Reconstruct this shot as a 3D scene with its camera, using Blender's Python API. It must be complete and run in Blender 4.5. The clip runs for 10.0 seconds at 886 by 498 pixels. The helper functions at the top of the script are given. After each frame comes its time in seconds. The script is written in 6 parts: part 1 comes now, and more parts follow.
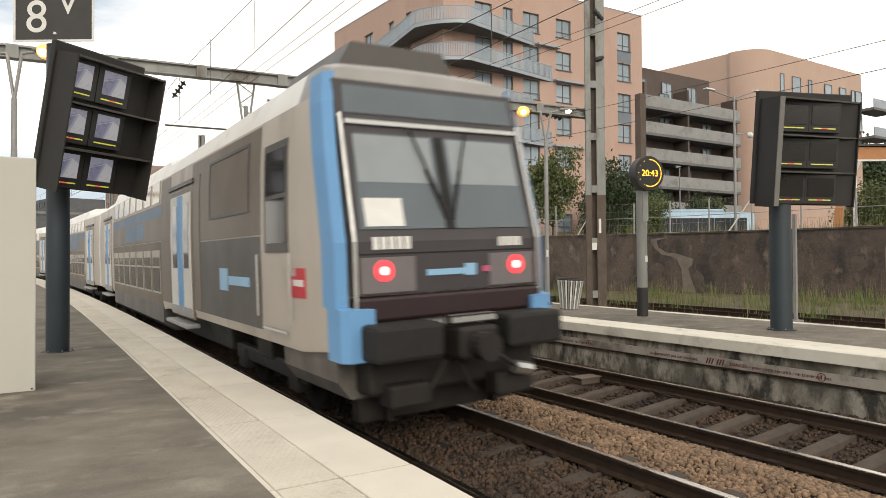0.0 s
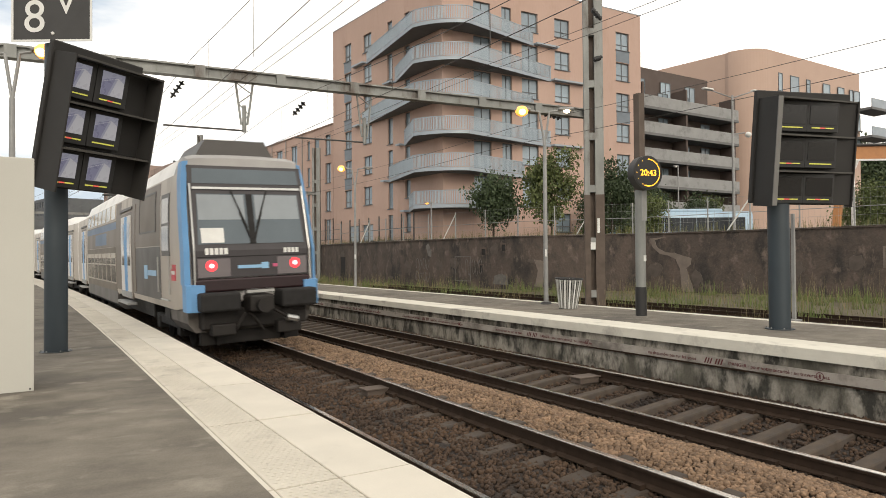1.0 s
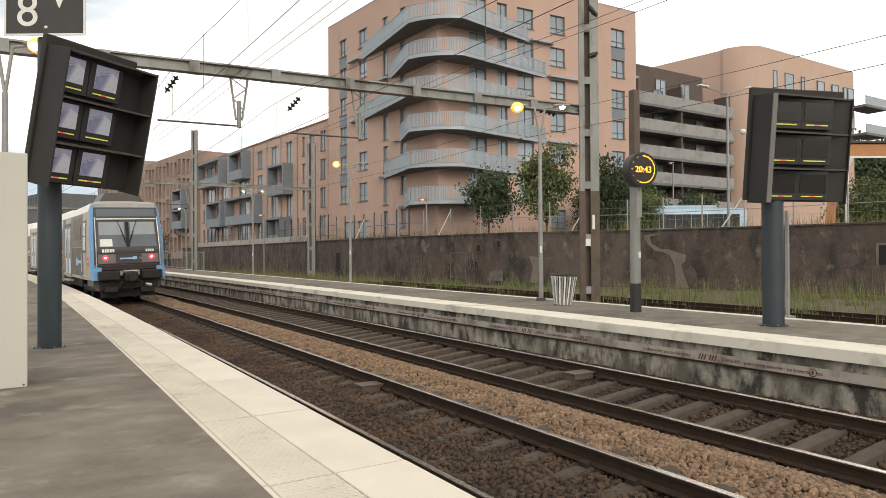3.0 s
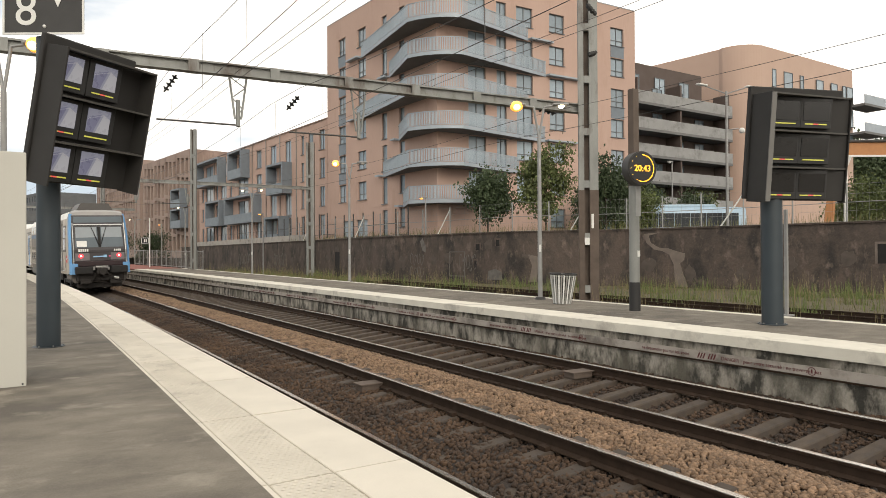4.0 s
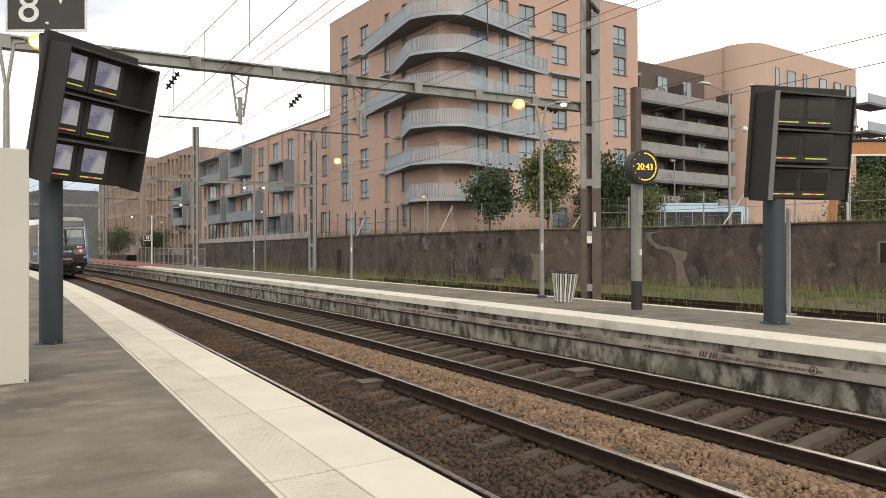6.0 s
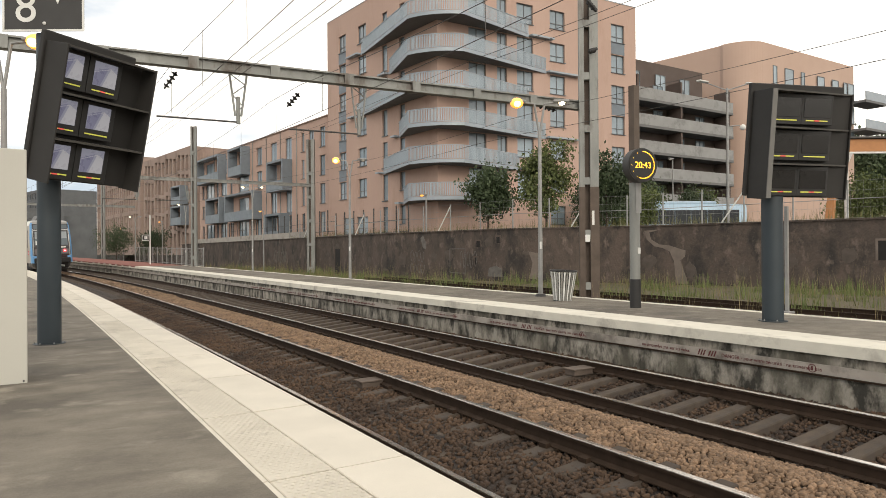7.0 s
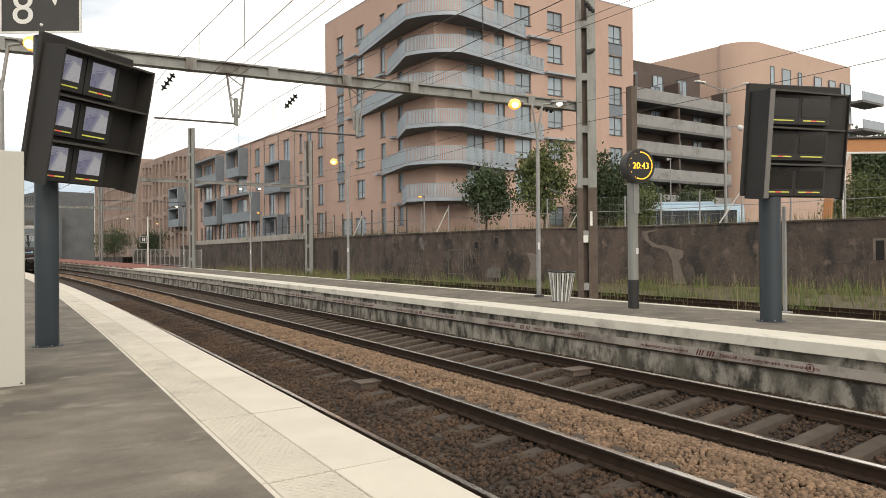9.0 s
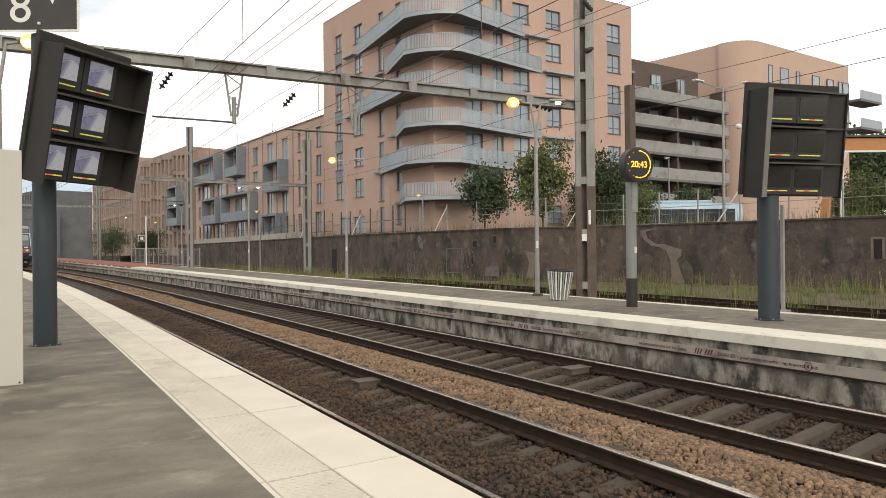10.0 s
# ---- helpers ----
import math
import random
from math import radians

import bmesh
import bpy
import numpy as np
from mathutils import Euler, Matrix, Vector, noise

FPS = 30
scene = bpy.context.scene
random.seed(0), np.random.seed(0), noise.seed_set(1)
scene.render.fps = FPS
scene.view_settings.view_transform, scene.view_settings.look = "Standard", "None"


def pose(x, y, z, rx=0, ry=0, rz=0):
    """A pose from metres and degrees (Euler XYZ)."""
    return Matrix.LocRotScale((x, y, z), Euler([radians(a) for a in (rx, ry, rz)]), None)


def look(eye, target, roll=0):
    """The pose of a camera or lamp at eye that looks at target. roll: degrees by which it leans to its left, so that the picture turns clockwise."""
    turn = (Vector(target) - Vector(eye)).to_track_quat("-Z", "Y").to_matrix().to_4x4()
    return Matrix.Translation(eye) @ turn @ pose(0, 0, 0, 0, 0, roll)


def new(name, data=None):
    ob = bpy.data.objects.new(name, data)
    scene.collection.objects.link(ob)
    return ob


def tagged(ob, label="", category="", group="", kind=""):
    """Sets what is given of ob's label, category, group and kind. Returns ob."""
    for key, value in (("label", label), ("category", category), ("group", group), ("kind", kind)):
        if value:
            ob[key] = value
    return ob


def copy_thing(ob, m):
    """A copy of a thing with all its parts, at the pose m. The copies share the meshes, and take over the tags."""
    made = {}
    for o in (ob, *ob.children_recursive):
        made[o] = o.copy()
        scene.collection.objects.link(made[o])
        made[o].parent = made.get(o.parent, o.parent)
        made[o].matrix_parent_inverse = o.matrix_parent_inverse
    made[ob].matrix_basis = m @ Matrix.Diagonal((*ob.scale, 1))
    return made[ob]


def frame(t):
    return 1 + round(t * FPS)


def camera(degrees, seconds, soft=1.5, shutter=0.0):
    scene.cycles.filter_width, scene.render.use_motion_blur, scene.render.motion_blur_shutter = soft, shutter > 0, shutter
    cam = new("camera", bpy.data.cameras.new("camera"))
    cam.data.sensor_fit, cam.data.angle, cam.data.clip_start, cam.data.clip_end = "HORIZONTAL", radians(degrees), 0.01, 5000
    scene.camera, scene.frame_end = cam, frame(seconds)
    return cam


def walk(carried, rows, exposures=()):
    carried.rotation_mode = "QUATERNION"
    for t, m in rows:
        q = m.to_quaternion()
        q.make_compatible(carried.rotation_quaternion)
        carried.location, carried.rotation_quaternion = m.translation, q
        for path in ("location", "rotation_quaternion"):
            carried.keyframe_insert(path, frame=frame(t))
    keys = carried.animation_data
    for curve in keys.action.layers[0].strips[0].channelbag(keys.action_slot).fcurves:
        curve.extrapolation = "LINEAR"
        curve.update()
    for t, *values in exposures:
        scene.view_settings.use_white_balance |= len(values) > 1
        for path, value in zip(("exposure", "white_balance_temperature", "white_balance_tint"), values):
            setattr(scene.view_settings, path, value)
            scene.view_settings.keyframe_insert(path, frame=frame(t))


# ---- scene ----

# camera and its path
CAM_Z = 2.134
cam = camera(67.5, 10.0, soft=0.85, shutter=0.5)
AIM = [(0, 0.922, -0.369, 31.429), (0.5, 0.942, -0.244, 31.48), (1, 0.898, -0.422, 31.541), (1.5, 0.737, -0.402, 31.701),
       (2, 0.678, -0.477, 31.94), (2.5, 0.62, -0.318, 31.933), (4, 0.476, -0.352, 32.027), (4.5, 0.393, -0.281, 32.067),
       (5, 0.365, -0.175, 31.917), (5.5, 0.349, -0.112, 31.83), (7, 0.215, -0.376, 31.986), (7.5, 0.382, -0.244, 31.999),
       (8, 0.446, -0.246, 32.008), (8.5, 0.393, -0.281, 32.067), (9, 0.304, -0.527, 32.141), (9.5, 0.194, -0.528, 32.201),
       (10, 0.195, -0.555, 32.27)]
walk(cam, [(t, pose(0, 0, CAM_Z, 90 + up, 0, -turn) @ pose(0, 0, 0, 0, 0, roll)) for t, up, roll, turn in AIM])

# world: bright overcast evening sky
world = bpy.data.worlds.new("sky")
scene.world = world
world.use_nodes = True
wn, wl = world.node_tree.nodes, world.node_tree.links
bg = wn["Background"]
sky = wn.new("ShaderNodeTexSky")
sky.sky_type, sky.sun_disc, sky.sun_elevation, sky.sun_rotation = "NISHITA", False, radians(27), radians(197)
dim = wn.new("ShaderNodeMix")
dim.data_type, dim.blend_type = "RGBA", "MULTIPLY"
dim.inputs[0].default_value = 1.0
wl.new(sky.outputs[0], dim.inputs[6])
dim.inputs[7].default_value = (0.10, 0.10, 0.10, 1)
coord = wn.new("ShaderNodeTexCoord")
maps = wn.new("ShaderNodeMapping")
maps.inputs["Scale"].default_value = (1.0, 1.0, 3.2)
wl.new(coord.outputs["Generated"], maps.inputs[0])
cloud = wn.new("ShaderNodeTexNoise")
cloud.inputs["Scale"].default_value, cloud.inputs["Detail"].default_value = 2.6, 6
wl.new(maps.outputs[0], cloud.inputs["Vector"])
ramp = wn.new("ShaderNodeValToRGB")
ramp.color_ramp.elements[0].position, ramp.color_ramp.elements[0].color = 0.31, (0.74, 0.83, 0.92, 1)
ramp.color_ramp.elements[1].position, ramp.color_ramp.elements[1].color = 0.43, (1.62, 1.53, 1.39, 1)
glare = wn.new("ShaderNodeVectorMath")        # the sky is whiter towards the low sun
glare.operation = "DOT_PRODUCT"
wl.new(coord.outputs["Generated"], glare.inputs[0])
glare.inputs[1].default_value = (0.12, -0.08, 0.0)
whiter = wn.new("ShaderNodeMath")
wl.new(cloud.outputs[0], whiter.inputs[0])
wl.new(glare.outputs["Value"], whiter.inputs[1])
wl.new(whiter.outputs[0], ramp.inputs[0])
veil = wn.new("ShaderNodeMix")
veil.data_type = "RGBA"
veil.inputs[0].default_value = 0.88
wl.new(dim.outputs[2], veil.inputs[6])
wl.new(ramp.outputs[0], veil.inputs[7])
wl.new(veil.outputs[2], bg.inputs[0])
bg.inputs[1].default_value = 1.0
sun = new("sun", bpy.data.lights.new("sun", "SUN"))
sun.data.energy, sun.data.angle, sun.data.color = 1.35, radians(30), (1.0, 0.90, 0.76)
sun.matrix_basis = look((0, 0, 50), (9, 30, 34))
scene.view_settings.exposure = -0.06

# ---------- helpers ----------
RA = 1385.4            # radius of the near rail's curve
AX = 3.444             # where that rail passes the camera
CANT = 0.14
TRACK2 = 3.658
EASE = 3.16e-5         # how the curve tightens along the line
CLIMB = 9.3e-5


def tp(o, s, z):
    """A place beside the track: o metres outward of the near rail, s metres along it."""
    a = s / RA
    x, y = AX - RA + (RA + o) * math.cos(a), (RA + o) * math.sin(a)
    if s > 0:
        x -= EASE * (s ** 3 / 6 if s < 75 else 75 ** 3 / 6 + 75 ** 2 / 2 * (s - 75) + 37.5 * (s - 75) ** 2)
    return Vector((x, y, z + rise(s)))


def rise(s):
    """How far the line has climbed s metres along."""
    return CLIMB * max(0.0, min(s, 120.0)) ** 2


def tdir(s):
    d = tp(0, s + 0.05, 0) - tp(0, s - 0.05, 0)
    return Vector((d.x, d.y, 0)).normalized()


def thing(name, label, category, group="", kind="", at=None):
    ob = new(name)
    ob.empty_display_size = 0.2
    if at is not None:
        ob.matrix_basis = at
    return tagged(ob, label, category, group, kind)


def to_mesh(name, bm, material, smooth=False):
    me = bpy.data.meshes.new(name)
    bmesh.ops.recalc_face_normals(bm, faces=bm.faces)
    bm.to_mesh(me)
    bm.free()
    for m in (material if isinstance(material, (list, tuple)) else [material]):
        me.materials.append(m)
    if smooth:
        me.polygons.foreach_set("use_smooth", [True] * len(me.polygons))
        me.set_sharp_from_angle(angle=radians(40))
    return me


def part(name, bm, material, parent=None, label="", smooth=False, kind=""):
    ob = new(name, to_mesh(name, bm, material, smooth))
    ob.parent = parent
    return tagged(ob, label, kind=kind)


def box(bm, x0, x1, y0, y1, z0, z1, m=None, bevel=0.0, mi=0):
    r = bmesh.ops.create_cube(bm, size=1.0)
    vs = r["verts"]
    for v in vs:
        v.co = Vector(((x0 + x1) / 2 + v.co.x * (x1 - x0), (y0 + y1) / 2 + v.co.y * (y1 - y0), (z0 + z1) / 2 + v.co.z * (z1 - z0)))
    fs = list({f for v in vs for f in v.link_faces})
    for f in fs:
        f.material_index = mi
    if bevel:
        es = list({e for v in vs for e in v.link_edges})
        rb = bmesh.ops.bevel(bm, geom=es, offset=bevel, segments=2, profile=0.5, affect="EDGES")
        vs = list({v for f in rb["faces"] for v in f.verts} | {v for v in vs if v.is_valid})
    if m is not None:
        bmesh.ops.transform(bm, matrix=m, verts=vs)
    return bm


def rod(bm, a, b, r, r2=None, seg=8, mi=0):
    a, b = Vector(a), Vector(b)
    d = b - a
    m = Matrix.Translation((a + b) / 2) @ d.to_track_quat("Z", "Y").to_matrix().to_4x4()
    res = bmesh.ops.create_cone(bm, cap_ends=True, segments=seg, radius1=r, radius2=r if r2 is None else r2, depth=d.length, matrix=m)
    for f in {f for v in res["verts"] for f in v.link_faces}:
        f.material_index = mi
    return bm


def ball(bm, c, r, sub=2, squash=1.0, mi=0):
    res = bmesh.ops.create_icosphere(bm, subdivisions=sub, radius=r, matrix=Matrix.Translation(c) @ Matrix.Diagonal((1, 1, squash, 1)))
    for f in {f for v in res["verts"] for f in v.link_faces}:
        f.material_index = mi
    return bm


def prism(bm, pts, z0, z1, mi=0):
    """A closed prism over a plan outline."""
    lo = [bm.verts.new((x, y, z0)) for x, y in pts]
    hi = [bm.verts.new((x, y, z1)) for x, y in pts]
    n = len(pts)
    fs = [bm.faces.new(lo[::-1]), bm.faces.new(hi)]
    fs += [bm.faces.new((lo[i], lo[(i + 1) % n], hi[(i + 1) % n], hi[i])) for i in range(n)]
    for f in fs:
        f.material_index = mi
    return bm


def sweep(bm, profile, s0, s1, n):
    """A closed section (o, z) drawn along the curve of the track."""
    rings = []
    for i in range(n + 1):
        s = s0 + (s1 - s0) * i / n
        rings.append([bm.verts.new(tp(o, s, z)) for o, z in profile])
    k = len(profile)
    for a, b in zip(rings, rings[1:]):
        for j in range(k):
            bm.faces.new((a[j], a[(j + 1) % k], b[(j + 1) % k], b[j]))
    bm.faces.new(rings[0])
    bm.faces.new(rings[-1][::-1])
    return bm


def B():
    return bmesh.new()


# ---------- materials ----------
def mat(name, c1, c2=None, scale=6.0, rough=0.8, bump=0.15, metal=0.0, fine=60.0, stain=None, stain_scale=0.6, stain_at=0.55,
        emit=None, power=0.0, vary=0.0, stain2=None, stain2_scale=1.0, stain2_at=0.55, stretch=(1, 1, 1), spec=0.5, dist=0.01):
    m = bpy.data.materials.new(name)
    m.use_nodes = True
    n, l = m.node_tree.nodes, m.node_tree.links
    b = n["Principled BSDF"]
    b.inputs["Roughness"].default_value, b.inputs["Metallic"].default_value = rough, metal
    b.inputs["Specular IOR Level"].default_value = spec
    c2 = c2 or tuple(v * 0.8 for v in c1)
    tc = n.new("ShaderNodeTexCoord")
    mp = n.new("ShaderNodeMapping")
    mp.inputs["Scale"].default_value = stretch
    l.new(tc.outputs["Object"], mp.inputs[0])
    t1 = n.new("ShaderNodeTexNoise")
    t1.inputs["Scale"].default_value, t1.inputs["Detail"].default_value = scale, 6
    t2 = n.new("ShaderNodeTexNoise")
    t2.inputs["Scale"].default_value, t2.inputs["Detail"].default_value = fine, 4
    l.new(mp.outputs[0], t1.inputs["Vector"])
    l.new(mp.outputs[0], t2.inputs["Vector"])
    add = n.new("ShaderNodeMath")
    add.operation = "MULTIPLY_ADD"
    l.new(t2.outputs[0], add.inputs[0])
    add.inputs[1].default_value = 0.6
    sub = n.new("ShaderNodeMath")
    sub.operation = "MULTIPLY_ADD"
    l.new(t1.outputs[0], sub.inputs[0])
    sub.inputs[1].default_value, sub.inputs[2].default_value = 1.6, -0.6
    l.new(sub.outputs[0], add.inputs[2])
    mix = n.new("ShaderNodeMix")
    mix.data_type = "RGBA"
    l.new(add.outputs[0], mix.inputs[0])
    mix.inputs[6].default_value, mix.inputs[7].default_value = (*c1, 1), (*c2, 1)
    out = mix.outputs[2]
    for colour, sc, at_ in ((stain, stain_scale, stain_at), (stain2, stain2_scale, stain2_at)):
        if not colour:
            continue
        t3 = n.new("ShaderNodeTexNoise")
        t3.inputs["Scale"].default_value, t3.inputs["Detail"].default_value, t3.inputs["Roughness"].default_value = sc, 8, 0.65
        l.new(mp.outputs[0], t3.inputs["Vector"])
        rp = n.new("ShaderNodeValToRGB")
        rp.color_ramp.elements[0].position, rp.color_ramp.elements[1].position = at_ - 0.06, at_ + 0.1
        l.new(t3.outputs[0], rp.inputs[0])
        mx = n.new("ShaderNodeMix")
        mx.data_type = "RGBA"
        l.new(rp.outputs[0], mx.inputs[0])
        l.new(out, mx.inputs[6])
        mx.inputs[7].default_value = (*colour, 1)
        out = mx.outputs[2]
    if vary:
        oi = n.new("ShaderNodeObjectInfo")
        gi = n.new("ShaderNodeNewGeometry")
        pick = n.new("ShaderNodeMath")
        pick.operation = "ADD"
        l.new(oi.outputs["Random"], pick.inputs[0])
        l.new(gi.outputs["Random Per Island"], pick.inputs[1])
        mr = n.new("ShaderNodeMapRange")
        mr.inputs["From Max"].default_value = 2.0
        mr.inputs["To Min"].default_value, mr.inputs["To Max"].default_value = 1 - vary, 1 + vary
        l.new(pick.outputs[0], mr.inputs[0])
        hv = n.new("ShaderNodeHueSaturation")
        l.new(mr.outputs[0], hv.inputs["Value"])
        l.new(out, hv.inputs["Color"])
        out = hv.outputs[0]
    l.new(out, b.inputs["Base Color"])
    rr = n.new("ShaderNodeMapRange")
    rr.inputs["To Min"].default_value, rr.inputs["To Max"].default_value = max(0.02, rough - 0.12), min(1, rough + 0.1)
    l.new(t1.outputs[0], rr.inputs[0])
    l.new(rr.outputs[0], b.inputs["Roughness"])
    if bump:
        bp = n.new("ShaderNodeBump")
        bp.inputs["Strength"].default_value, bp.inputs["Distance"].default_value = bump, dist
        l.new(t2.outputs[0], bp.inputs["Height"])
        l.new(bp.outputs[0], b.inputs["Normal"])
    if emit:
        b.inputs["Emission Color"].default_value, b.inputs["Emission Strength"].default_value = (*emit, 1), power
    return m


def glass_mat(name, tint, rough=0.06):
    m = mat(name, tint, tuple(v * 1.3 for v in tint), 0.8, rough, 0.0, spec=0.3)
    return m


ASPHALT = mat("platform_asphalt", (0.215, 0.190, 0.152), (0.115, 0.100, 0.080), 2.6, 0.9, 0.8, fine=55, stain=(0.095, 0.083, 0.068), stain_scale=0.55, stain_at=0.53, stretch=(0.85, 1.1, 1), stain2=(0.26, 0.235, 0.19), stain2_scale=1.9, stain2_at=0.62)
SLAB = mat("pale_concrete", (0.66, 0.61, 0.52), (0.54, 0.50, 0.43), 1.6, 0.85, 0.2, fine=90, vary=0.06, stain=(0.46, 0.42, 0.35), stain_scale=1.3, stain_at=0.64)
TACTILE = mat("worn_tactile_concrete", (0.61, 0.565, 0.48), (0.50, 0.46, 0.39), 2.4, 0.9, 0.3, fine=70, vary=0.06, stain=(0.36, 0.33, 0.28), stain_scale=1.6, stain_at=0.6)
COPING = mat("white_coping", (0.70, 0.665, 0.575), (0.57, 0.54, 0.465), 2.0, 0.85, 0.2, stain=(0.36, 0.33, 0.29), stain_scale=1.1, stain_at=0.6)
OLDWALL = mat("old_concrete", (0.50, 0.46, 0.39), (0.20, 0.18, 0.15), 2.2, 0.95, 0.6, fine=30, stain=(0.045, 0.042, 0.034), stain_scale=2.9, stain_at=0.49, stretch=(1, 1, 0.5), dist=0.03, stain2=(0.12, 0.11, 0.085), stain2_scale=0.9, stain2_at=0.57)
RETAIN = mat("dark_retaining_wall", (0.110, 0.082, 0.066), (0.055, 0.045, 0.039), 0.9, 0.95, 0.6, fine=9, stain=(0.032, 0.028, 0.025), stain_scale=0.8, stain_at=0.53, stretch=(1, 1, 0.6), dist=0.08, stain2=(0.165, 0.128, 0.105), stain2_scale=1.9, stain2_at=0.61)
RAIL = mat("rail_steel_rust", (0.042, 0.026, 0.017), (0.024, 0.016, 0.011), 8, 0.85, 0.3, spec=0.2)
RAILTOP = mat("rail_head_polished", (0.80, 0.76, 0.70), (0.62, 0.58, 0.53), 30, 0.2, 0.05, metal=1.0)
SLEEPER = mat("sleeper_concrete_brown", (0.092, 0.069, 0.049), (0.042, 0.031, 0.023), 5, 0.95, 0.4, vary=0.18, stain=(0.06, 0.048, 0.04), stain_scale=3)
BALLAST = mat("ballast_brown", (0.040, 0.027, 0.019), (0.016, 0.012, 0.010), 2.5, 0.95, 0.8, fine=26, dist=0.05)
STONE_TAN = mat("stone_tan", (0.29, 0.190, 0.118), (0.105, 0.068, 0.043), 2.6, 0.95, 0.3, vary=0.75)
STONE_DARK = mat("stone_dark", (0.095, 0.055, 0.030), (0.014, 0.011, 0.010), 0.9, 0.95, 0.3, vary=0.75)
GRASSGROUND = mat("rough_ground", (0.13, 0.105, 0.065), (0.07, 0.062, 0.038), 0.8, 0.95, 0.8, fine=14, dist=0.06)
RENDERPINK = mat("salmon_render", (0.475, 0.335, 0.275), (0.42, 0.292, 0.238), 0.35, 0.9, 0.1, fine=8, stain=(0.40, 0.272, 0.215), stain_scale=0.5, stain_at=0.6, stretch=(1, 1, 0.3))
STREET = mat("street_asphalt", (0.09, 0.085, 0.08), None, 1, 0.9, 0.2)
GREYMETAL = mat("grey_balcony_metal", (0.34, 0.38, 0.42), (0.28, 0.32, 0.36), 1.5, 0.5, 0.05, metal=0.2)
GALV = mat("galvanised_steel", (0.34, 0.34, 0.33), (0.24, 0.24, 0.235), 4, 0.6, 0.1, metal=0.4)
BROWNPANEL = mat("brown_cladding", (0.10, 0.075, 0.065), (0.085, 0.062, 0.052), 1, 0.8, 0.05)
DARKGREY = mat("dark_grey_paint", (0.040, 0.038, 0.036), (0.030, 0.029, 0.028), 3, 0.55, 0.05)
POSTBLUE = mat("blue_grey_painted_steel", (0.028, 0.040, 0.049), (0.022, 0.032, 0.040), 2, 0.5, 0.05)
WHITE = mat("off_white_paint", (0.49, 0.48, 0.43), (0.45, 0.44, 0.395), 0.8, 0.6, 0.03)
TRAIN_BEIGE = mat("train_beige_paint", (0.47, 0.425, 0.37), (0.40, 0.36, 0.315), 0.9, 0.55, 0.02, spec=0.3, stain=(0.30, 0.265, 0.225), stain_scale=0.8, stain_at=0.58, stretch=(1, 1, 0.35))
TRAIN_BLUE = mat("train_blue_paint", (0.15, 0.33, 0.58), (0.13, 0.29, 0.52), 0.8, 0.5, 0.02, spec=0.3)
TRAIN_DARK = mat("train_dark_grey", (0.085, 0.078, 0.072), (0.065, 0.06, 0.056), 1.2, 0.5, 0.05)
WINDOWGLASS = glass_mat("window_glass_dark", (0.055, 0.070, 0.085))

# ---------- ground and tracks ----------
bm = B()
pts = [(-600, -600), (900, -600), (900, 1500), (-600, 1500)]
vs = [bm.verts.new((x, y, -0.45)) for x, y in pts]
bm.faces.new(vs)
ground = tagged(part("ground", bm, GRASSGROUND), "rough brown railway ground with weeds", "ground", kind="structure")

bm = B()
sweep(bm, [(-1.3, -0.9), (-1.3, -0.16), (0, -0.18), (0.75, -0.095), (1.5, -0.09), (1.9, -0.05), (2.6, -0.01), (3.2, -0.13), (3.66, -0.25), (4.4, -0.205), (5.16, -0.11), (5.8, -0.16), (7.0, -0.26), (7.0, -0.9)], -40, 320, 180)
bed = tagged(part("ballast_bed", bm, BALLAST), "brown stone ballast bed under two tracks", "ballast", kind="structure")

RAILSEC = [(-0.07, -0.172), (0.07, -0.172), (0.07, -0.160), (0.012, -0.135), (0.010, -0.045), (0.036, -0.036), (0.036, -0.004), (-0.036, -0.004), (-0.036, -0.036), (-0.010, -0.045), (-0.012, -0.135), (-0.07, -0.160)]
HEADSEC = [(-0.0365, -0.010), (0.0365, -0.010), (0.031, 0.001), (-0.031, 0.001)]
for base, dz in ((0.0, 0.0), (TRACK2, -0.004)):
    track = thing("track", "pair of rusty steel rails with polished heads on sleepers", "railway track", "station tracks", "structure")
    for o, z in ((base, dz), (base + 1.505, dz + CANT)):
        bm = sweep(B(), [(o + a, z + b) for a, b in RAILSEC], -40, 320, 180)
        r = part("rail", bm, RAIL, track)
        part("rail_head", sweep(B(), [(o + a, z + b) for a, b in HEADSEC], -40, 320, 180), RAILTOP, r, "shiny worn rail head")

# near platform
NP = 0.555
bm = B()
sweep(bm, [(-12.0, -0.6), (-12.0, NP), (-2.08, NP), (-2.08, -0.6)], -40, 300, 170)
platform = tagged(part("platform_near", bm, ASPHALT), "worn grey asphalt platform surface", "platform", kind="structure")
bm = B()
sweep(bm, [(-2.08, -0.6), (-2.08, NP - 0.12), (-1.06, NP - 0.12), (-1.06, -0.6)], -40, 300, 170)
tagged(part("platform_wall_near", bm, OLDWALL), "old concrete platform wall", "platform wall", kind="structure")
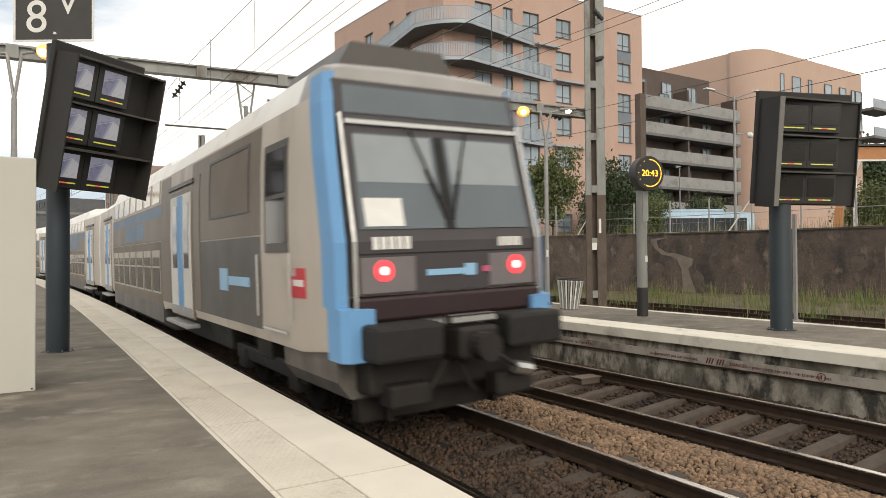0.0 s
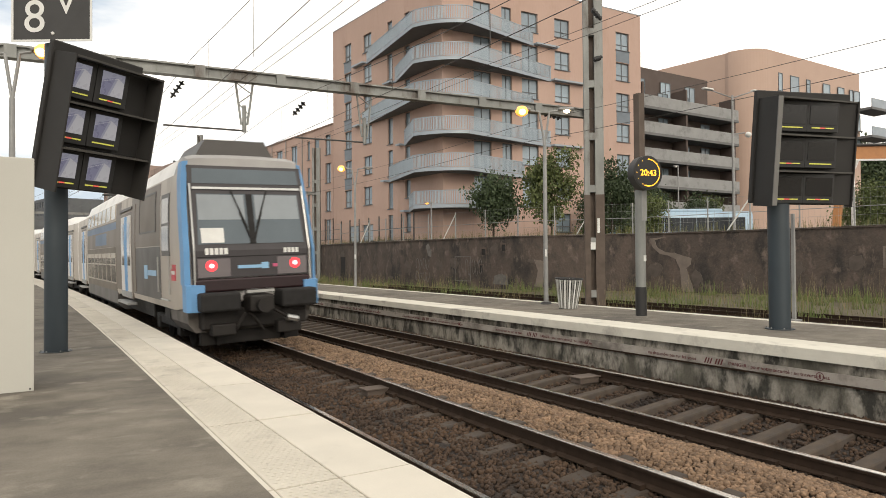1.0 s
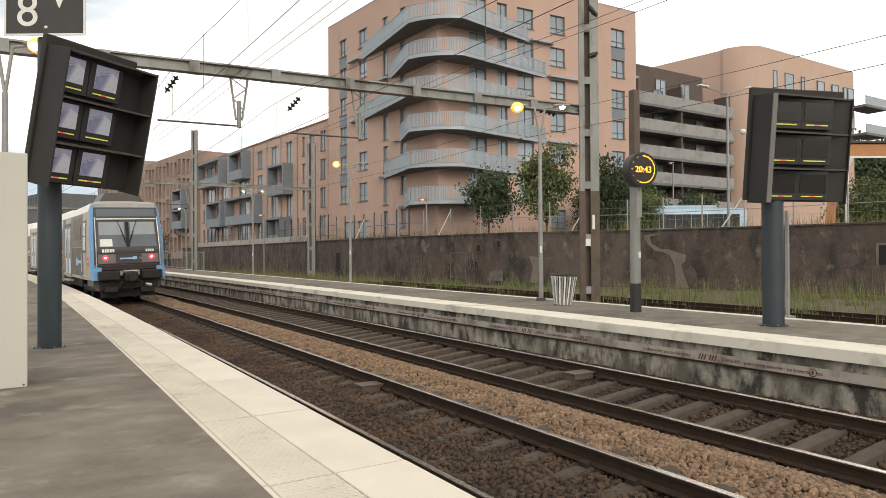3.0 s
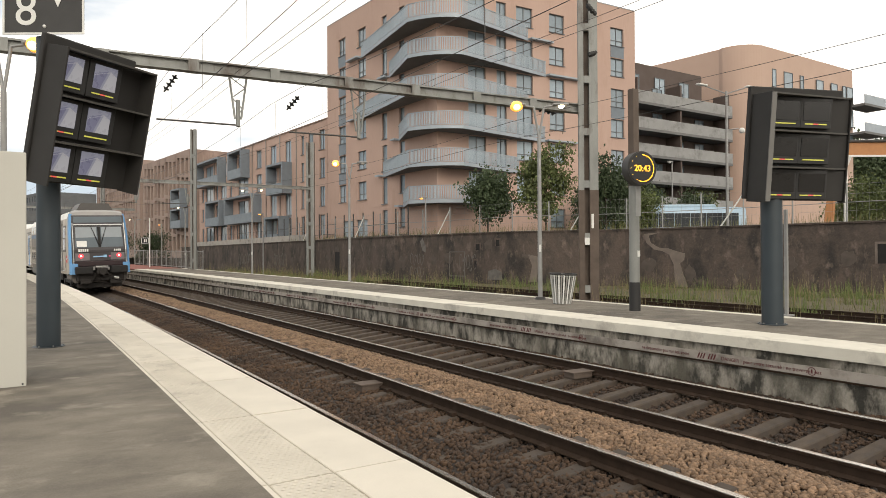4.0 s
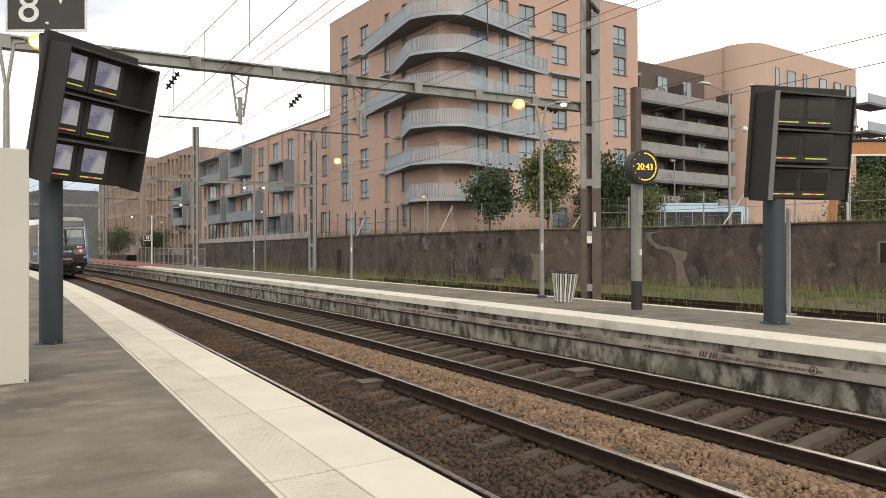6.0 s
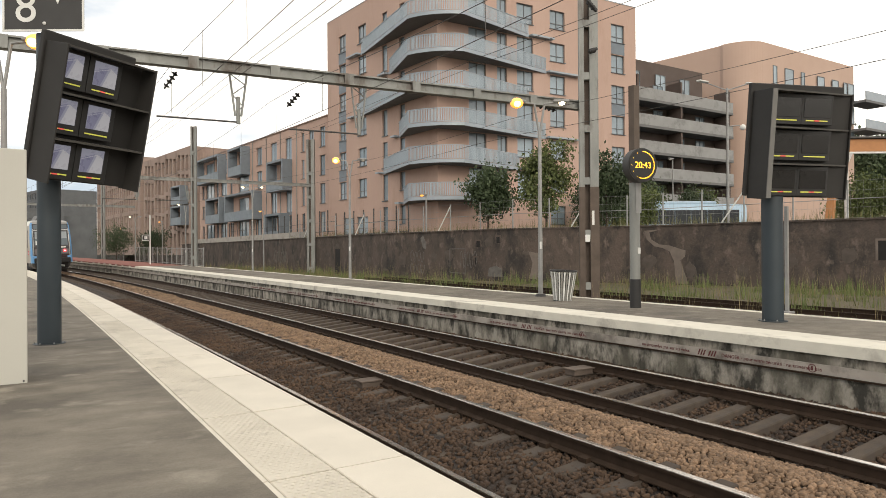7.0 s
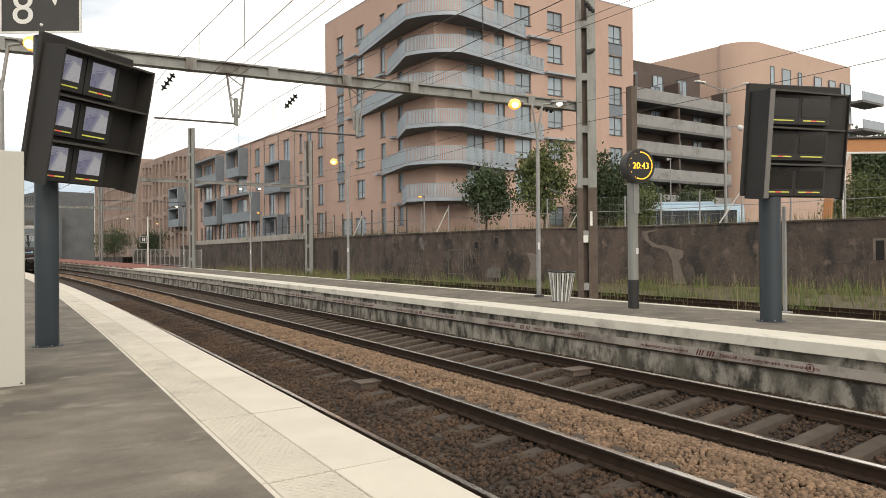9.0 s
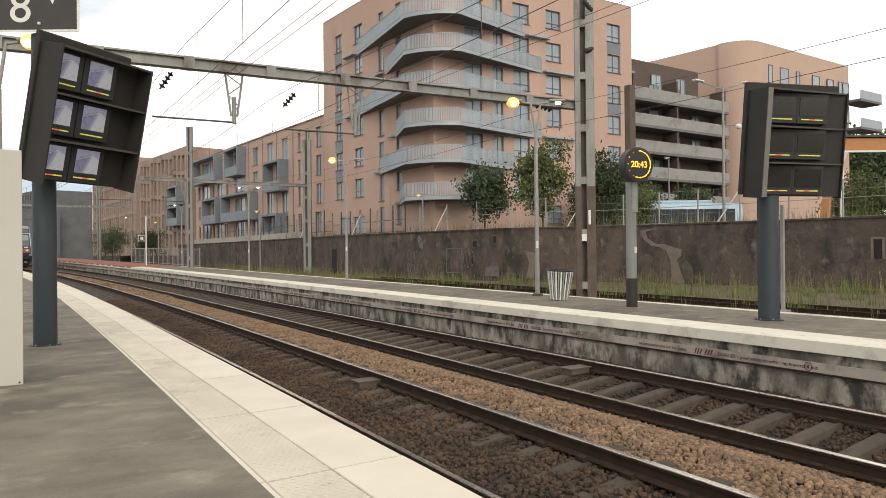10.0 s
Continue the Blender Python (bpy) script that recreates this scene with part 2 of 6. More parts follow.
# far platform
FP, FE, FB = 0.70, 6.87, 10.9
bm = B()
sweep(bm, [(FE + 0.9, -0.6), (FE + 0.9, FP), (FB - 0.3, FP), (FB - 0.3, -0.6)], -40, 300, 170)
platform2 = tagged(part("platform_far", bm, ASPHALT), "grey asphalt surface of the opposite platform", "platform", kind="structure")
bm = sweep(B(), [(FE + 0.08, -0.6), (FE + 0.08, FP - 0.19), (FE + 0.9, FP - 0.19), (FE + 0.9, -0.6)], -40, 300, 170)
tagged(part("platform_wall_far", bm, OLDWALL), "stained mouldy concrete platform wall with a text strip", "platform wall", kind="structure")
bm = sweep(B(), [(FE, FP - 0.19), (FE, FP - 0.01), (FE + 0.02, FP + 0.003), (FE + 0.9, FP + 0.003), (FE + 0.9, FP - 0.19)], -40, 300, 170)
tagged(part("platform_coping_far", bm, COPING), "white painted concrete coping of the platform edge", "coping", kind="structure")
bm = sweep(B(), [(FB - 0.3, -0.6), (FB - 0.3, FP + 0.003), (FB, FP + 0.003), (FB, -0.6)], -40, 300, 170)
tagged(part("platform_back_coping", bm, COPING), "white back edge of the opposite platform", "coping", kind="structure")

# retaining wall and the street behind it
WALLTOP = 3.5
WALLLINE = [(20.0, 190), (21.0, 110), (22.4, 66), (23.3, 44), (25.6, 33), (29.8, 27.4), (31.6, 21), (33.2, 14), (35.5, 0), (40, -40)]
bm = B()
inner = [(x + 0.5, y + 0.3) for x, y in WALLLINE]
prism(bm, WALLLINE + inner[::-1], -0.6, WALLTOP)
tagged(part("retaining_wall", bm, RETAIN), "dark stained old retaining wall along the tracks", "retaining wall", kind="structure")
bm = B()
prism(bm, inner + [(500, -40), (500, 600), (20.5, 600)], -0.6, WALLTOP - 0.15)
tagged(part("street_ground", bm, STREET), "raised street level behind the wall", "ground", kind="structure")

# ---------- fast pieces ----------
CUBE = np.array([(-1, -1, -1), (1, -1, -1), (1, 1, -1), (-1, 1, -1), (-1, -1, 1), (1, -1, 1), (1, 1, 1), (-1, 1, 1)], float)
CUBEF = np.array([(0, 3, 2, 1), (4, 5, 6, 7), (0, 1, 5, 4), (1, 2, 6, 5), (2, 3, 7, 6), (3, 0, 4, 7)])


def bars_mesh(name, items, material):
    """Many small boxes in one mesh: (centre, half axis 1, half axis 2, half axis 3)."""
    it = np.array(items, float).reshape(-1, 4, 3)
    v = it[:, None, 0] + CUBE[None, :, 0:1] * it[:, None, 1] + CUBE[None, :, 1:2] * it[:, None, 2] + CUBE[None, :, 2:3] * it[:, None, 3]
    f = CUBEF[None] + 8 * np.arange(len(it))[:, None, None]
    me = bpy.data.meshes.new(name)
    me.from_pydata(v.reshape(-1, 3).tolist(), [], f.reshape(-1, 4).tolist())
    me.materials.append(material)
    return me


def scatter_mesh(name, verts, faces, mats4, material):
    """Many copies of a small shape in one mesh."""
    verts, faces = np.array(verts, float), np.array(faces)
    m = np.array(mats4, float)
    v = np.einsum("nij,kj->nki", m[:, :3, :3], verts) + m[:, None, :3, 3]
    f = faces[None] + len(verts) * np.arange(len(m))[:, None, None]
    k = faces.shape[1]
    v, f = v.reshape(-1, 3), f.reshape(-1, k)
    me = bpy.data.meshes.new(name)
    me.vertices.add(len(v))
    me.vertices.foreach_set("co", v.ravel())
    me.loops.add(f.size)
    me.loops.foreach_set("vertex_index", f.ravel().astype(np.int32))
    me.polygons.add(len(f))
    me.polygons.foreach_set("loop_start", (np.arange(len(f)) * k).astype(np.int32))
    me.update(calc_edges=True)
    me.materials.append(material)
    return me


def mesh_part(name, me, parent=None, label="", kind=""):
    ob = new(name, me)
    ob.parent = parent
    return tagged(ob, label, kind=kind)


rng = np.random.default_rng(7)

# ---------- more materials ----------
FRAME = mat("window_frame_grey", (0.13, 0.14, 0.15), None, 4, 0.5, 0.0)
# pane colour holds the pale bluish reflection of the sky
PALE_PANE = mat("window_pale_reflection", (0.30, 0.36, 0.40), (0.17, 0.22, 0.26), 0.5, 0.12, 0.0, fine=3, vary=0.45, spec=0.8)
INFILL = mat("grey_infill_panel", (0.17, 0.20, 0.23), None, 2, 0.5, 0.03)
CONCGREY = mat("grey_concrete_soffit", (0.17, 0.17, 0.17), (0.13, 0.13, 0.13), 1.0, 0.9, 0.1)
BALUST = mat("perforated_balustrade", (0.36, 0.42, 0.47), (0.31, 0.37, 0.42), 1.5, 0.55, 0.0)
# greyish pink render, its colour darkened for faces turned from the light
GREYPINK_SHADED = mat("grey_pink_shaded_render", (0.33, 0.25, 0.21), (0.27, 0.20, 0.17), 0.4, 0.9, 0.1, fine=8, stain=(0.19, 0.135, 0.112), stain_scale=0.4, stain_at=0.58, stretch=(1, 1, 0.3))
# orange-brown render, lightened to carry the bright sky's haze
ROUNDPINK = mat("hazed_orange_brown_render", (0.49, 0.355, 0.285), (0.45, 0.32, 0.255), 0.4, 0.9, 0.1, fine=8)
LEAF = mat("leaf_green", (0.150, 0.175, 0.050), (0.075, 0.105, 0.030), 1.5, 0.7, 0.0, vary=0.5)
LEAFDARK = mat("leaf_dark", (0.055, 0.080, 0.032), (0.030, 0.048, 0.020), 1.5, 0.7, 0.0, vary=0.5)
GRASS = mat("dry_grass", (0.19, 0.175, 0.070), (0.11, 0.115, 0.042), 0.6, 0.9, 0.0, vary=0.4)
STRAW = mat("dry_stalks", (0.27, 0.215, 0.115), (0.18, 0.155, 0.075), 0.8, 0.9, 0.0, vary=0.35)
BARK = mat("bark", (0.075, 0.055, 0.040), None, 9, 0.95, 0.5)
SODIUM = mat("sodium_lamp_glow", (0.9, 0.6, 0.2), None, 1, 0.5, 0.0, emit=(1.0, 0.33, 0.03), power=1.6)
SODIUMCORE = mat("sodium_lamp_core", (0.9, 0.8, 0.5), None, 1, 0.5, 0.0, emit=(1.0, 0.72, 0.28), power=3.2)
WARMLAMP = mat("warm_lamp_glow", (0.9, 0.8, 0.6), None, 1, 0.5, 0.0, emit=(1.0, 0.80, 0.50), power=7)
REDLAMP = mat("red_tail_lamp", (0.9, 0.1, 0.1), None, 1, 0.3, 0.0, emit=(1.0, 0.012, 0.035), power=1.5)
REDCORE = mat("red_lamp_core", (1, 0.5, 0.5), None, 1, 0.3, 0.0, emit=(1.0, 0.45, 0.42), power=3.5)
AMBER = mat("amber_led", (0.9, 0.5, 0.05), None, 1, 0.5, 0.0, emit=(1.0, 0.50, 0.03), power=2.2)
LEDYEL = mat("yellow_led_strip", (0.5, 0.5, 0.1), None, 60, 0.5, 0.0, emit=(0.80, 0.75, 0.10), power=0.32)
LEDRED = mat("red_led_strip", (0.5, 0.1, 0.1), None, 60, 0.5, 0.0, emit=(0.85, 0.10, 0.06), power=0.55)
BLACK = mat("black_plastic", (0.022, 0.021, 0.021), (0.016, 0.016, 0.016), 4, 0.55, 0.03)
SCREENBOX = mat("anthracite_sheet_steel", (0.024, 0.022, 0.020), (0.018, 0.017, 0.016), 1.5, 0.75, 0.03)
CHROME = mat("bare_steel", (0.55, 0.55, 0.53), None, 10, 0.4, 0.03, metal=0.9)
REDDARK = mat("dark_red_bumper", (0.022, 0.006, 0.008), (0.014, 0.005, 0.006), 3, 0.5, 0.03)
FACEGREY = mat("cab_face_grey", (0.048, 0.042, 0.045), (0.036, 0.032, 0.034), 2, 0.45, 0.02)
LAMPPANEL = mat("lamp_panel_grey", (0.17, 0.15, 0.155), None, 3, 0.45, 0.02)
RUBBER = mat("black_rubber", (0.011, 0.010, 0.0095), None, 6, 0.8, 0.1)
GREASE = mat("greasy_underframe", (0.022, 0.018, 0.015), (0.012, 0.010, 0.009), 4, 0.7, 0.4, metal=0.2)
PAPER = mat("white_paper", (0.75, 0.75, 0.72), None, 3, 0.8, 0.0)
SIGNRED = mat("red_emblem", (0.55, 0.03, 0.05), None, 2, 0.4, 0.0)
SIGNBLUE = mat("pale_blue_lettering", (0.28, 0.50, 0.72), None, 2, 0.4, 0.0)
PINKMARK = mat("magenta_mark", (0.55, 0.10, 0.20), None, 2, 0.4, 0.0)
CABGLASS = glass_mat("windscreen_glass", (0.10, 0.12, 0.135), 0.08)
SIDEGLASS = glass_mat("train_side_glass", (0.035, 0.035, 0.035), 0.05)
BLIND = mat("pale_window_blind", (0.27, 0.30, 0.32), None, 2, 0.4, 0.0)
BUSWHITE = mat("bus_pale_blue", (0.38, 0.52, 0.64), None, 1, 0.35, 0.0)
BUSGLASS = mat("bus_dark_glass", (0.03, 0.035, 0.04), None, 2, 0.4, 0.0, spec=0.25)
WOOD = mat("orange_larch_wood", (0.45, 0.20, 0.07), (0.36, 0.16, 0.06), 3, 0.6, 0.1, stretch=(1, 6, 1))
WIRE = mat("dark_wire", (0.09, 0.085, 0.08), None, 3, 0.6, 0.0, metal=0.4)
GALVD = mat("weathered_grey_steel", (0.29, 0.295, 0.28), (0.20, 0.205, 0.195), 3, 0.65, 0.1, metal=0.3, stain=(0.085, 0.06, 0.045), stain_scale=1.0, stain_at=0.60, stretch=(1, 1, 0.3))
MASTRUST = mat("rusty_brown_mast", (0.135, 0.103, 0.082), (0.085, 0.066, 0.054), 2.5, 0.8, 0.2, metal=0.2)

# ---------- buildings ----------


def facade(bm, p0, d, length, z0, z1, holes, depth=0.22):
    """A wall face with real recesses. holes: (u0, u1, za, zb). The wall faces to the right of d turned by -90 degrees."""
    d = Vector((d[0], d[1], 0)).normalized()
    back = Vector((-d.y, d.x, 0)) * depth
    o = Vector((p0[0], p0[1], 0))
    us = sorted({0.0, length, *[round(h[i], 3) for h in holes for i in (0, 1)]})
    zs = sorted({z0, z1, *[round(h[i], 3) for h in holes for i in (2, 3)]})
    us = [u for u in us if 0 <= u <= length]
    at = lambda u, z, k=0: o + d * u + Vector((0, 0, z)) + back * k
    for a, b in zip(us, us[1:]):
        for c, e in zip(zs, zs[1:]):
            u, z = (a + b) / 2, (c + e) / 2
            if not any(h[0] < u < h[1] and h[2] < z < h[3] for h in holes):
                bm.faces.new([bm.verts.new(q) for q in (at(a, c), at(b, c), at(b, e), at(a, e))])
    for h in holes:
        a, b, c, e = h[:4]
        for q in ((at(a, c), at(a, c, 1), at(a, e, 1), at(a, e)), (at(b, c), at(b, e), at(b, e, 1), at(b, c, 1)),
                  (at(a, c), at(b, c), at(b, c, 1), at(a, c, 1)), (at(a, e), at(a, e, 1), at(b, e, 1), at(b, e))):
            bm.faces.new([bm.verts.new(x) for x in q])


WIN_CACHE = {}


def grid_frame(name, us, zs, half, material):
    """A welded frame: odd cells of the grid are open."""
    bm = B()
    pt = {(i, j, k): bm.verts.new((u, half * k, z)) for i, u in enumerate(us) for j, z in enumerate(zs) for k in (-1, 1)}
    v = lambda i, j, k: pt[(i, j, k)]
    nu, nz = len(us) - 1, len(zs) - 1
    solid = lambda i, j: 0 <= i < nu and 0 <= j < nz and not (i % 2 and j % 2)
    for i in range(nu):
        for j in range(nz):
            if not solid(i, j):
                continue
            bm.faces.new((v(i, j, -1), v(i + 1, j, -1), v(i + 1, j + 1, -1), v(i, j + 1, -1)))
            bm.faces.new((v(i, j, 1), v(i, j + 1, 1), v(i + 1, j + 1, 1), v(i + 1, j, 1)))
            for di, dj, a, b in ((-1, 0, (i, j), (i, j + 1)), (1, 0, (i + 1, j), (i + 1, j + 1)), (0, -1, (i, j), (i + 1, j)), (0, 1, (i, j + 1), (i + 1, j + 1))):
                if not solid(i + di, j + dj):
                    bm.faces.new((v(*a, -1), v(*b, -1), v(*b, 1), v(*a, 1)))
    return to_mesh(name, bm, material)


def window(parent, p0, d, u0, u1, za, zb, depth=0.22, bars=2, glass=None):
    """A framed window set back in its opening: frame, pane and sill."""
    d = Vector((d[0], d[1], 0)).normalized()
    w, h = round(u1 - u0, 2), round(zb - za, 2)
    key = (w, h, bars, glass.name if glass else "")
    if key not in WIN_CACHE:
        t = 0.06
        us = [-w / 2, -w / 2 + t] + ([-t / 2, t / 2] if bars > 1 else []) + [w / 2 - t, w / 2]
        zs = [0, t] + ([h * 0.3, h * 0.3 + t] if bars > 2 else []) + [h - t, h]
        fr = grid_frame("window", us, zs, 0.04, FRAME)
        pn = bars_mesh("pane", [((0, 0.02, h / 2), (w / 2 - t, 0, 0), (0, 0.008, 0), (0, 0, h / 2 - t))], glass or PALE_PANE)
        sl = bars_mesh("sill", [((0, -0.13, -0.03), (w / 2 + 0.05, 0, 0), (0, 0.13, 0), (0, 0, 0.025))], FRAME)
        WIN_CACHE[key] = (fr, pn, sl)
    fr, pn, sl = WIN_CACHE[key]
    o = Vector((p0[0], p0[1], za)) + d * (u0 + u1) / 2 + Vector((-d.y, d.x, 0)) * (depth - 0.05)
    ob = new("window", fr)
    ob.parent = parent
    ob.matrix_basis = Matrix.Translation(o) @ Matrix.Rotation(math.atan2(d.y, d.x), 4, "Z")
    for nm, me in (("pane", pn), ("sill", sl)):
        q = new(nm, me)
        q.parent = ob
    return ob


def offset_pt(c, d, u):
    return (c[0] + d[0] * u, c[1] + d[1] * u)


STREETZ = 3.35
COR, DR, DL = (26.0, 42.3), (0.99943, -0.0338), (-0.0911, 0.99584)
apart = thing("apartment_building", "salmon rendered seven-storey apartment block with rounded grey balconies", "apartment building")
ROOF = 24.1
TOPS = [22.2 - 2.72 * k for k in range(7)]
rholes = []
for k, zt in enumerate(TOPS):
    if k < 6:
        rholes += [(2.8, 4.4, zt - 2.25, zt), (5.45, 6.4, zt - 2.25, zt), (7.4, 9.05, zt - (2.25 if k % 2 else 1.6), zt), (10.8, 12.4, zt - 1.55, zt), (17.7, 19.3, zt - 1.6, zt)]
    else:
        rholes += [(10.8, 12.4, zt - 1.55, zt), (17.7, 19.3, zt - 1.6, zt)]
LLEN, RLEN = 17.57, 20.71
# the left face is drawn from its far end towards the corner
LP0 = offset_pt(COR, DL, LLEN)
LD = (-DL[0], -DL[1])
lh = []
for k, zt in enumerate(TOPS):
    for a, b, hgt in ((13.97, 15.3, 1.6), (10.35, 11.8, 1.6), (6.95, 7.75, 2.2), (4.35, 5.1, 1.5)):
        if k == 6 and a > 9:
            continue
        lh.append((LLEN - b, LLEN - a, zt - hgt, zt))
lh += [(LLEN - 14.6, LLEN - 12.7, 3.75, 5.25), (LLEN - 12.1, LLEN - 10.2, 3.75, 5.25)]
bm = B()
facade(bm, LP0, LD, LLEN, STREETZ, ROOF, lh)
facade(bm, COR, DR, RLEN, STREETZ, ROOF, rholes)
RP = offset_pt(COR, DR, RLEN)
BK1, BK2 = (RP[0] + 1.0, RP[1] + 17.0), (LP0[0] + 1.0, LP0[1] + 0.3)
for a, b in ((RP, BK1), (BK1, BK2), (BK2, LP0)):
    bm.faces.new([bm.verts.new(q) for q in ((*a, STREETZ), (*b, STREETZ), (*b, ROOF), (*a, ROOF))])
bm.faces.new([bm.verts.new((*q, ROOF - 0.5)) for q in (COR, RP, BK1, BK2, LP0)])
part("wall", bm, RENDERPINK, apart)
bm = B()
for a, b in ((LP0, COR), (COR, RP), (RP, BK1)):
    dd = Vector((b[0] - a[0], b[1] - a[1], 0))
    m = Matrix.Translation(((a[0] + b[0]) / 2, (a[1] + b[1]) / 2, ROOF)) @ Matrix.Rotation(math.atan2(dd.y, dd.x), 4, "Z")
    box(bm, -dd.length / 2, dd.length / 2, -0.03, 0.3, 0, 0.06, m)
part("roof_edge", bm, GREYMETAL, apart, "thin grey metal parapet cap")
for h in lh:
    window(apart, LP0, LD, *h, bars=3 if h[1] - h[0] > 1 else 1)
for h in rholes:
    window(apart, COR, DR, *h, bars=3 if h[3] - h[2] < 1.8 else 2)
# grey infill panels between stacked windows
for k in range(6):
    zt = TOPS[k]
    for p0, d, a, b, hgt in ((LP0, LD, LLEN - 15.3, LLEN - 13.97, 1.6), (COR, DR, 17.7, 19.3, 1.6)):
        if k % 2 == 0 and k < 5 or p0 is LP0:
            dv = Vector((d[0], d[1], 0))
            o = Vector((p0[0], p0[1], (zt - hgt + TOPS[k + 1]) / 2)) + dv * (a + b) / 2
            if k == 5 and p0 is LP0:
                continue
            mesh_part("infill_panel", bars_mesh("infill_panel", [(o, dv * (b - a) / 2, Vector((-dv.y, dv.x, 0)) * 0.02, (0, 0, (2.72 - hgt) / 2 - 0.06))], INFILL), apart)


def balcony(z, vl, ur, out, lv, lr, tall=1.05):
    dl, dr, c = Vector((*DL, 0)), Vector((*DR, 0)), Vector((*COR, 0))
    pts = [c + dl * vl]
    for i in range(13):
        a = math.pi / 2 * i / 12
        r = out * (1.0 + 0.12 * math.sin(2 * a))
        pts.append(c - dr * r * math.cos(a) * 0.95 - dl * r * math.sin(a) + dl * 0.9 * math.cos(a) + dr * 0.9 * math.sin(a))
    pts.append(c + dr * ur)
    bm = B()
    loop = [(q.x, q.y) for q in pts] + [(COR[0] + 0.05, COR[1] + 0.05)]
    prism(bm, loop, z - 0.22, z)
    bal = part("balcony", bm, CONCGREY, apart, "curved grey balcony slab")
    led = []
    for base, dv, u0, u1, nv in ((c, dl, vl, lv, -dr), (c, dr, ur, lr, -dl)):
        if u1 > u0:
            led.append((base + dv * (u0 + u1) / 2 + nv * 0.2 + Vector((0, 0, z - 0.09)), dv * (u1 - u0) / 2, nv * 0.25, (0, 0, 0.07)))
    if led:
        mesh_part("ledge", bars_mesh("ledge", led, GREYMETAL), bal, "thin pale ledge that runs on along the wall")
    ed, it = [], []
    for q0, q1 in zip(pts, pts[1:]):
        dv = q1 - q0
        L = dv.length
        dv.normalize()
        nv = Vector((-dv.y, dv.x, 0))
        mid = (q0 + q1) / 2
        ed.append((mid + Vector((0, 0, z - 0.10)), dv * L / 2, nv * 0.02, (0, 0, 0.13)))
        ed.append((mid + Vector((0, 0, z + tall)), dv * L / 2, nv * 0.03, (0, 0, 0.025)))
        ed.append((mid + Vector((0, 0, z + 0.09)), dv * L / 2, nv * 0.015, (0, 0, 0.02)))
        n = max(1, int(L / 0.105))
        for i in range(n):
            it.append((q0 + dv * (L * (i + 0.5) / n) + Vector((0, 0, z + tall / 2 + 0.04)), dv * 0.032, nv * 0.008, (0, 0, tall / 2 - 0.05)))
    mesh_part("slab_edge", bars_mesh("slab_edge", ed, GREYMETAL), bal, "pale grey metal edge and rails")
    mesh_part("balustrade", bars_mesh("balustrade", it, BALUST), bal, "pale blue-grey balustrade of upright slats", kind="stuff")


for k, (vl, ur, lv, lr) in enumerate(((11.2, 8.6, 13.2, 10.9), (6.6, 10.4, 7.8, 13.8), (12.0, 8.6, 13.0, 10.5), (5.2, 10.3, 5.8, 13.6), (7.6, 7.6, 8.2, 8.4), (4.6, 5.4, 5.2, 6.2))):
    balcony(19.75 - 2.72 * k, vl, ur, 2.0, lv, lr)

# long lower block along the line


def simple_block(name, label, p0, p1, deep, z0, z1, floors, fh, cols, wall_mat, boxes=(), skip=(), glass=None, deep_set=0.22):
    """A block whose face runs from p0 to p1. cols: (u, width, height of window, drop below the floor's top)."""
    ob = thing(name, label, "apartment building")
    d = Vector((p1[0] - p0[0], p1[1] - p0[1], 0))
    L = d.length
    d.normalize()
    bk = Vector((-d.y, d.x, 0)) * deep
    holes = []
    for k in range(floors):
        for i, (u, w, h, dr) in enumerate(cols):
            if (k, i) in skip:
                continue
            zt = z1 - 0.9 - k * fh - dr
            if zt - h > z0:
                holes.append((u, u + w, zt - h, zt))
    bm = B()
    facade(bm, p0, d, L, z0, z1, holes, deep_set)
    a, b = Vector((*p0, 0)), Vector((*p1, 0))
    for q0, q1 in ((b, b + bk), (b + bk, a + bk), (a + bk, a)):
        bm.faces.new([bm.verts.new((q.x, q.y, z)) for q, z in ((q0, z0), (q1, z0), (q1, z1), (q0, z1))])
    bm.faces.new([bm.verts.new((q.x, q.y, z1 - 0.02)) for q in (a, b, b + bk, a + bk)])
    part("wall", bm, wall_mat, ob)
    for h in holes:
        window(ob, p0, d, *h, depth=deep_set, bars=2 if h[1] - h[0] > 1.0 else 1, glass=glass)
    for u, w, za, zb in boxes:
        m = Matrix.Translation((p0[0], p0[1], 0)) @ Matrix.Rotation(math.atan2(d.y, d.x), 4, "Z")
        bm = B()
        box(bm, u, u + w, -1.2, 0.0, za, za + 0.15, m)
        for x in (u, u + w - 0.3):
            box(bm, x, x + 0.3, -1.2, 0, za + 0.15, zb, m)
        box(bm, u, u + w, -1.2, 0, zb, zb + 0.25, m)
        bal = part("balcony", bm, INFILL, ob, "grey metal box balcony")
        bm = B()
        box(bm, u + 0.3, u + w - 0.3, -1.19, -1.12, za + 0.15, za + 1.2, m)
        part("parapet", bm, BALCFRONT, bal, "blue-grey balcony front")
    return ob


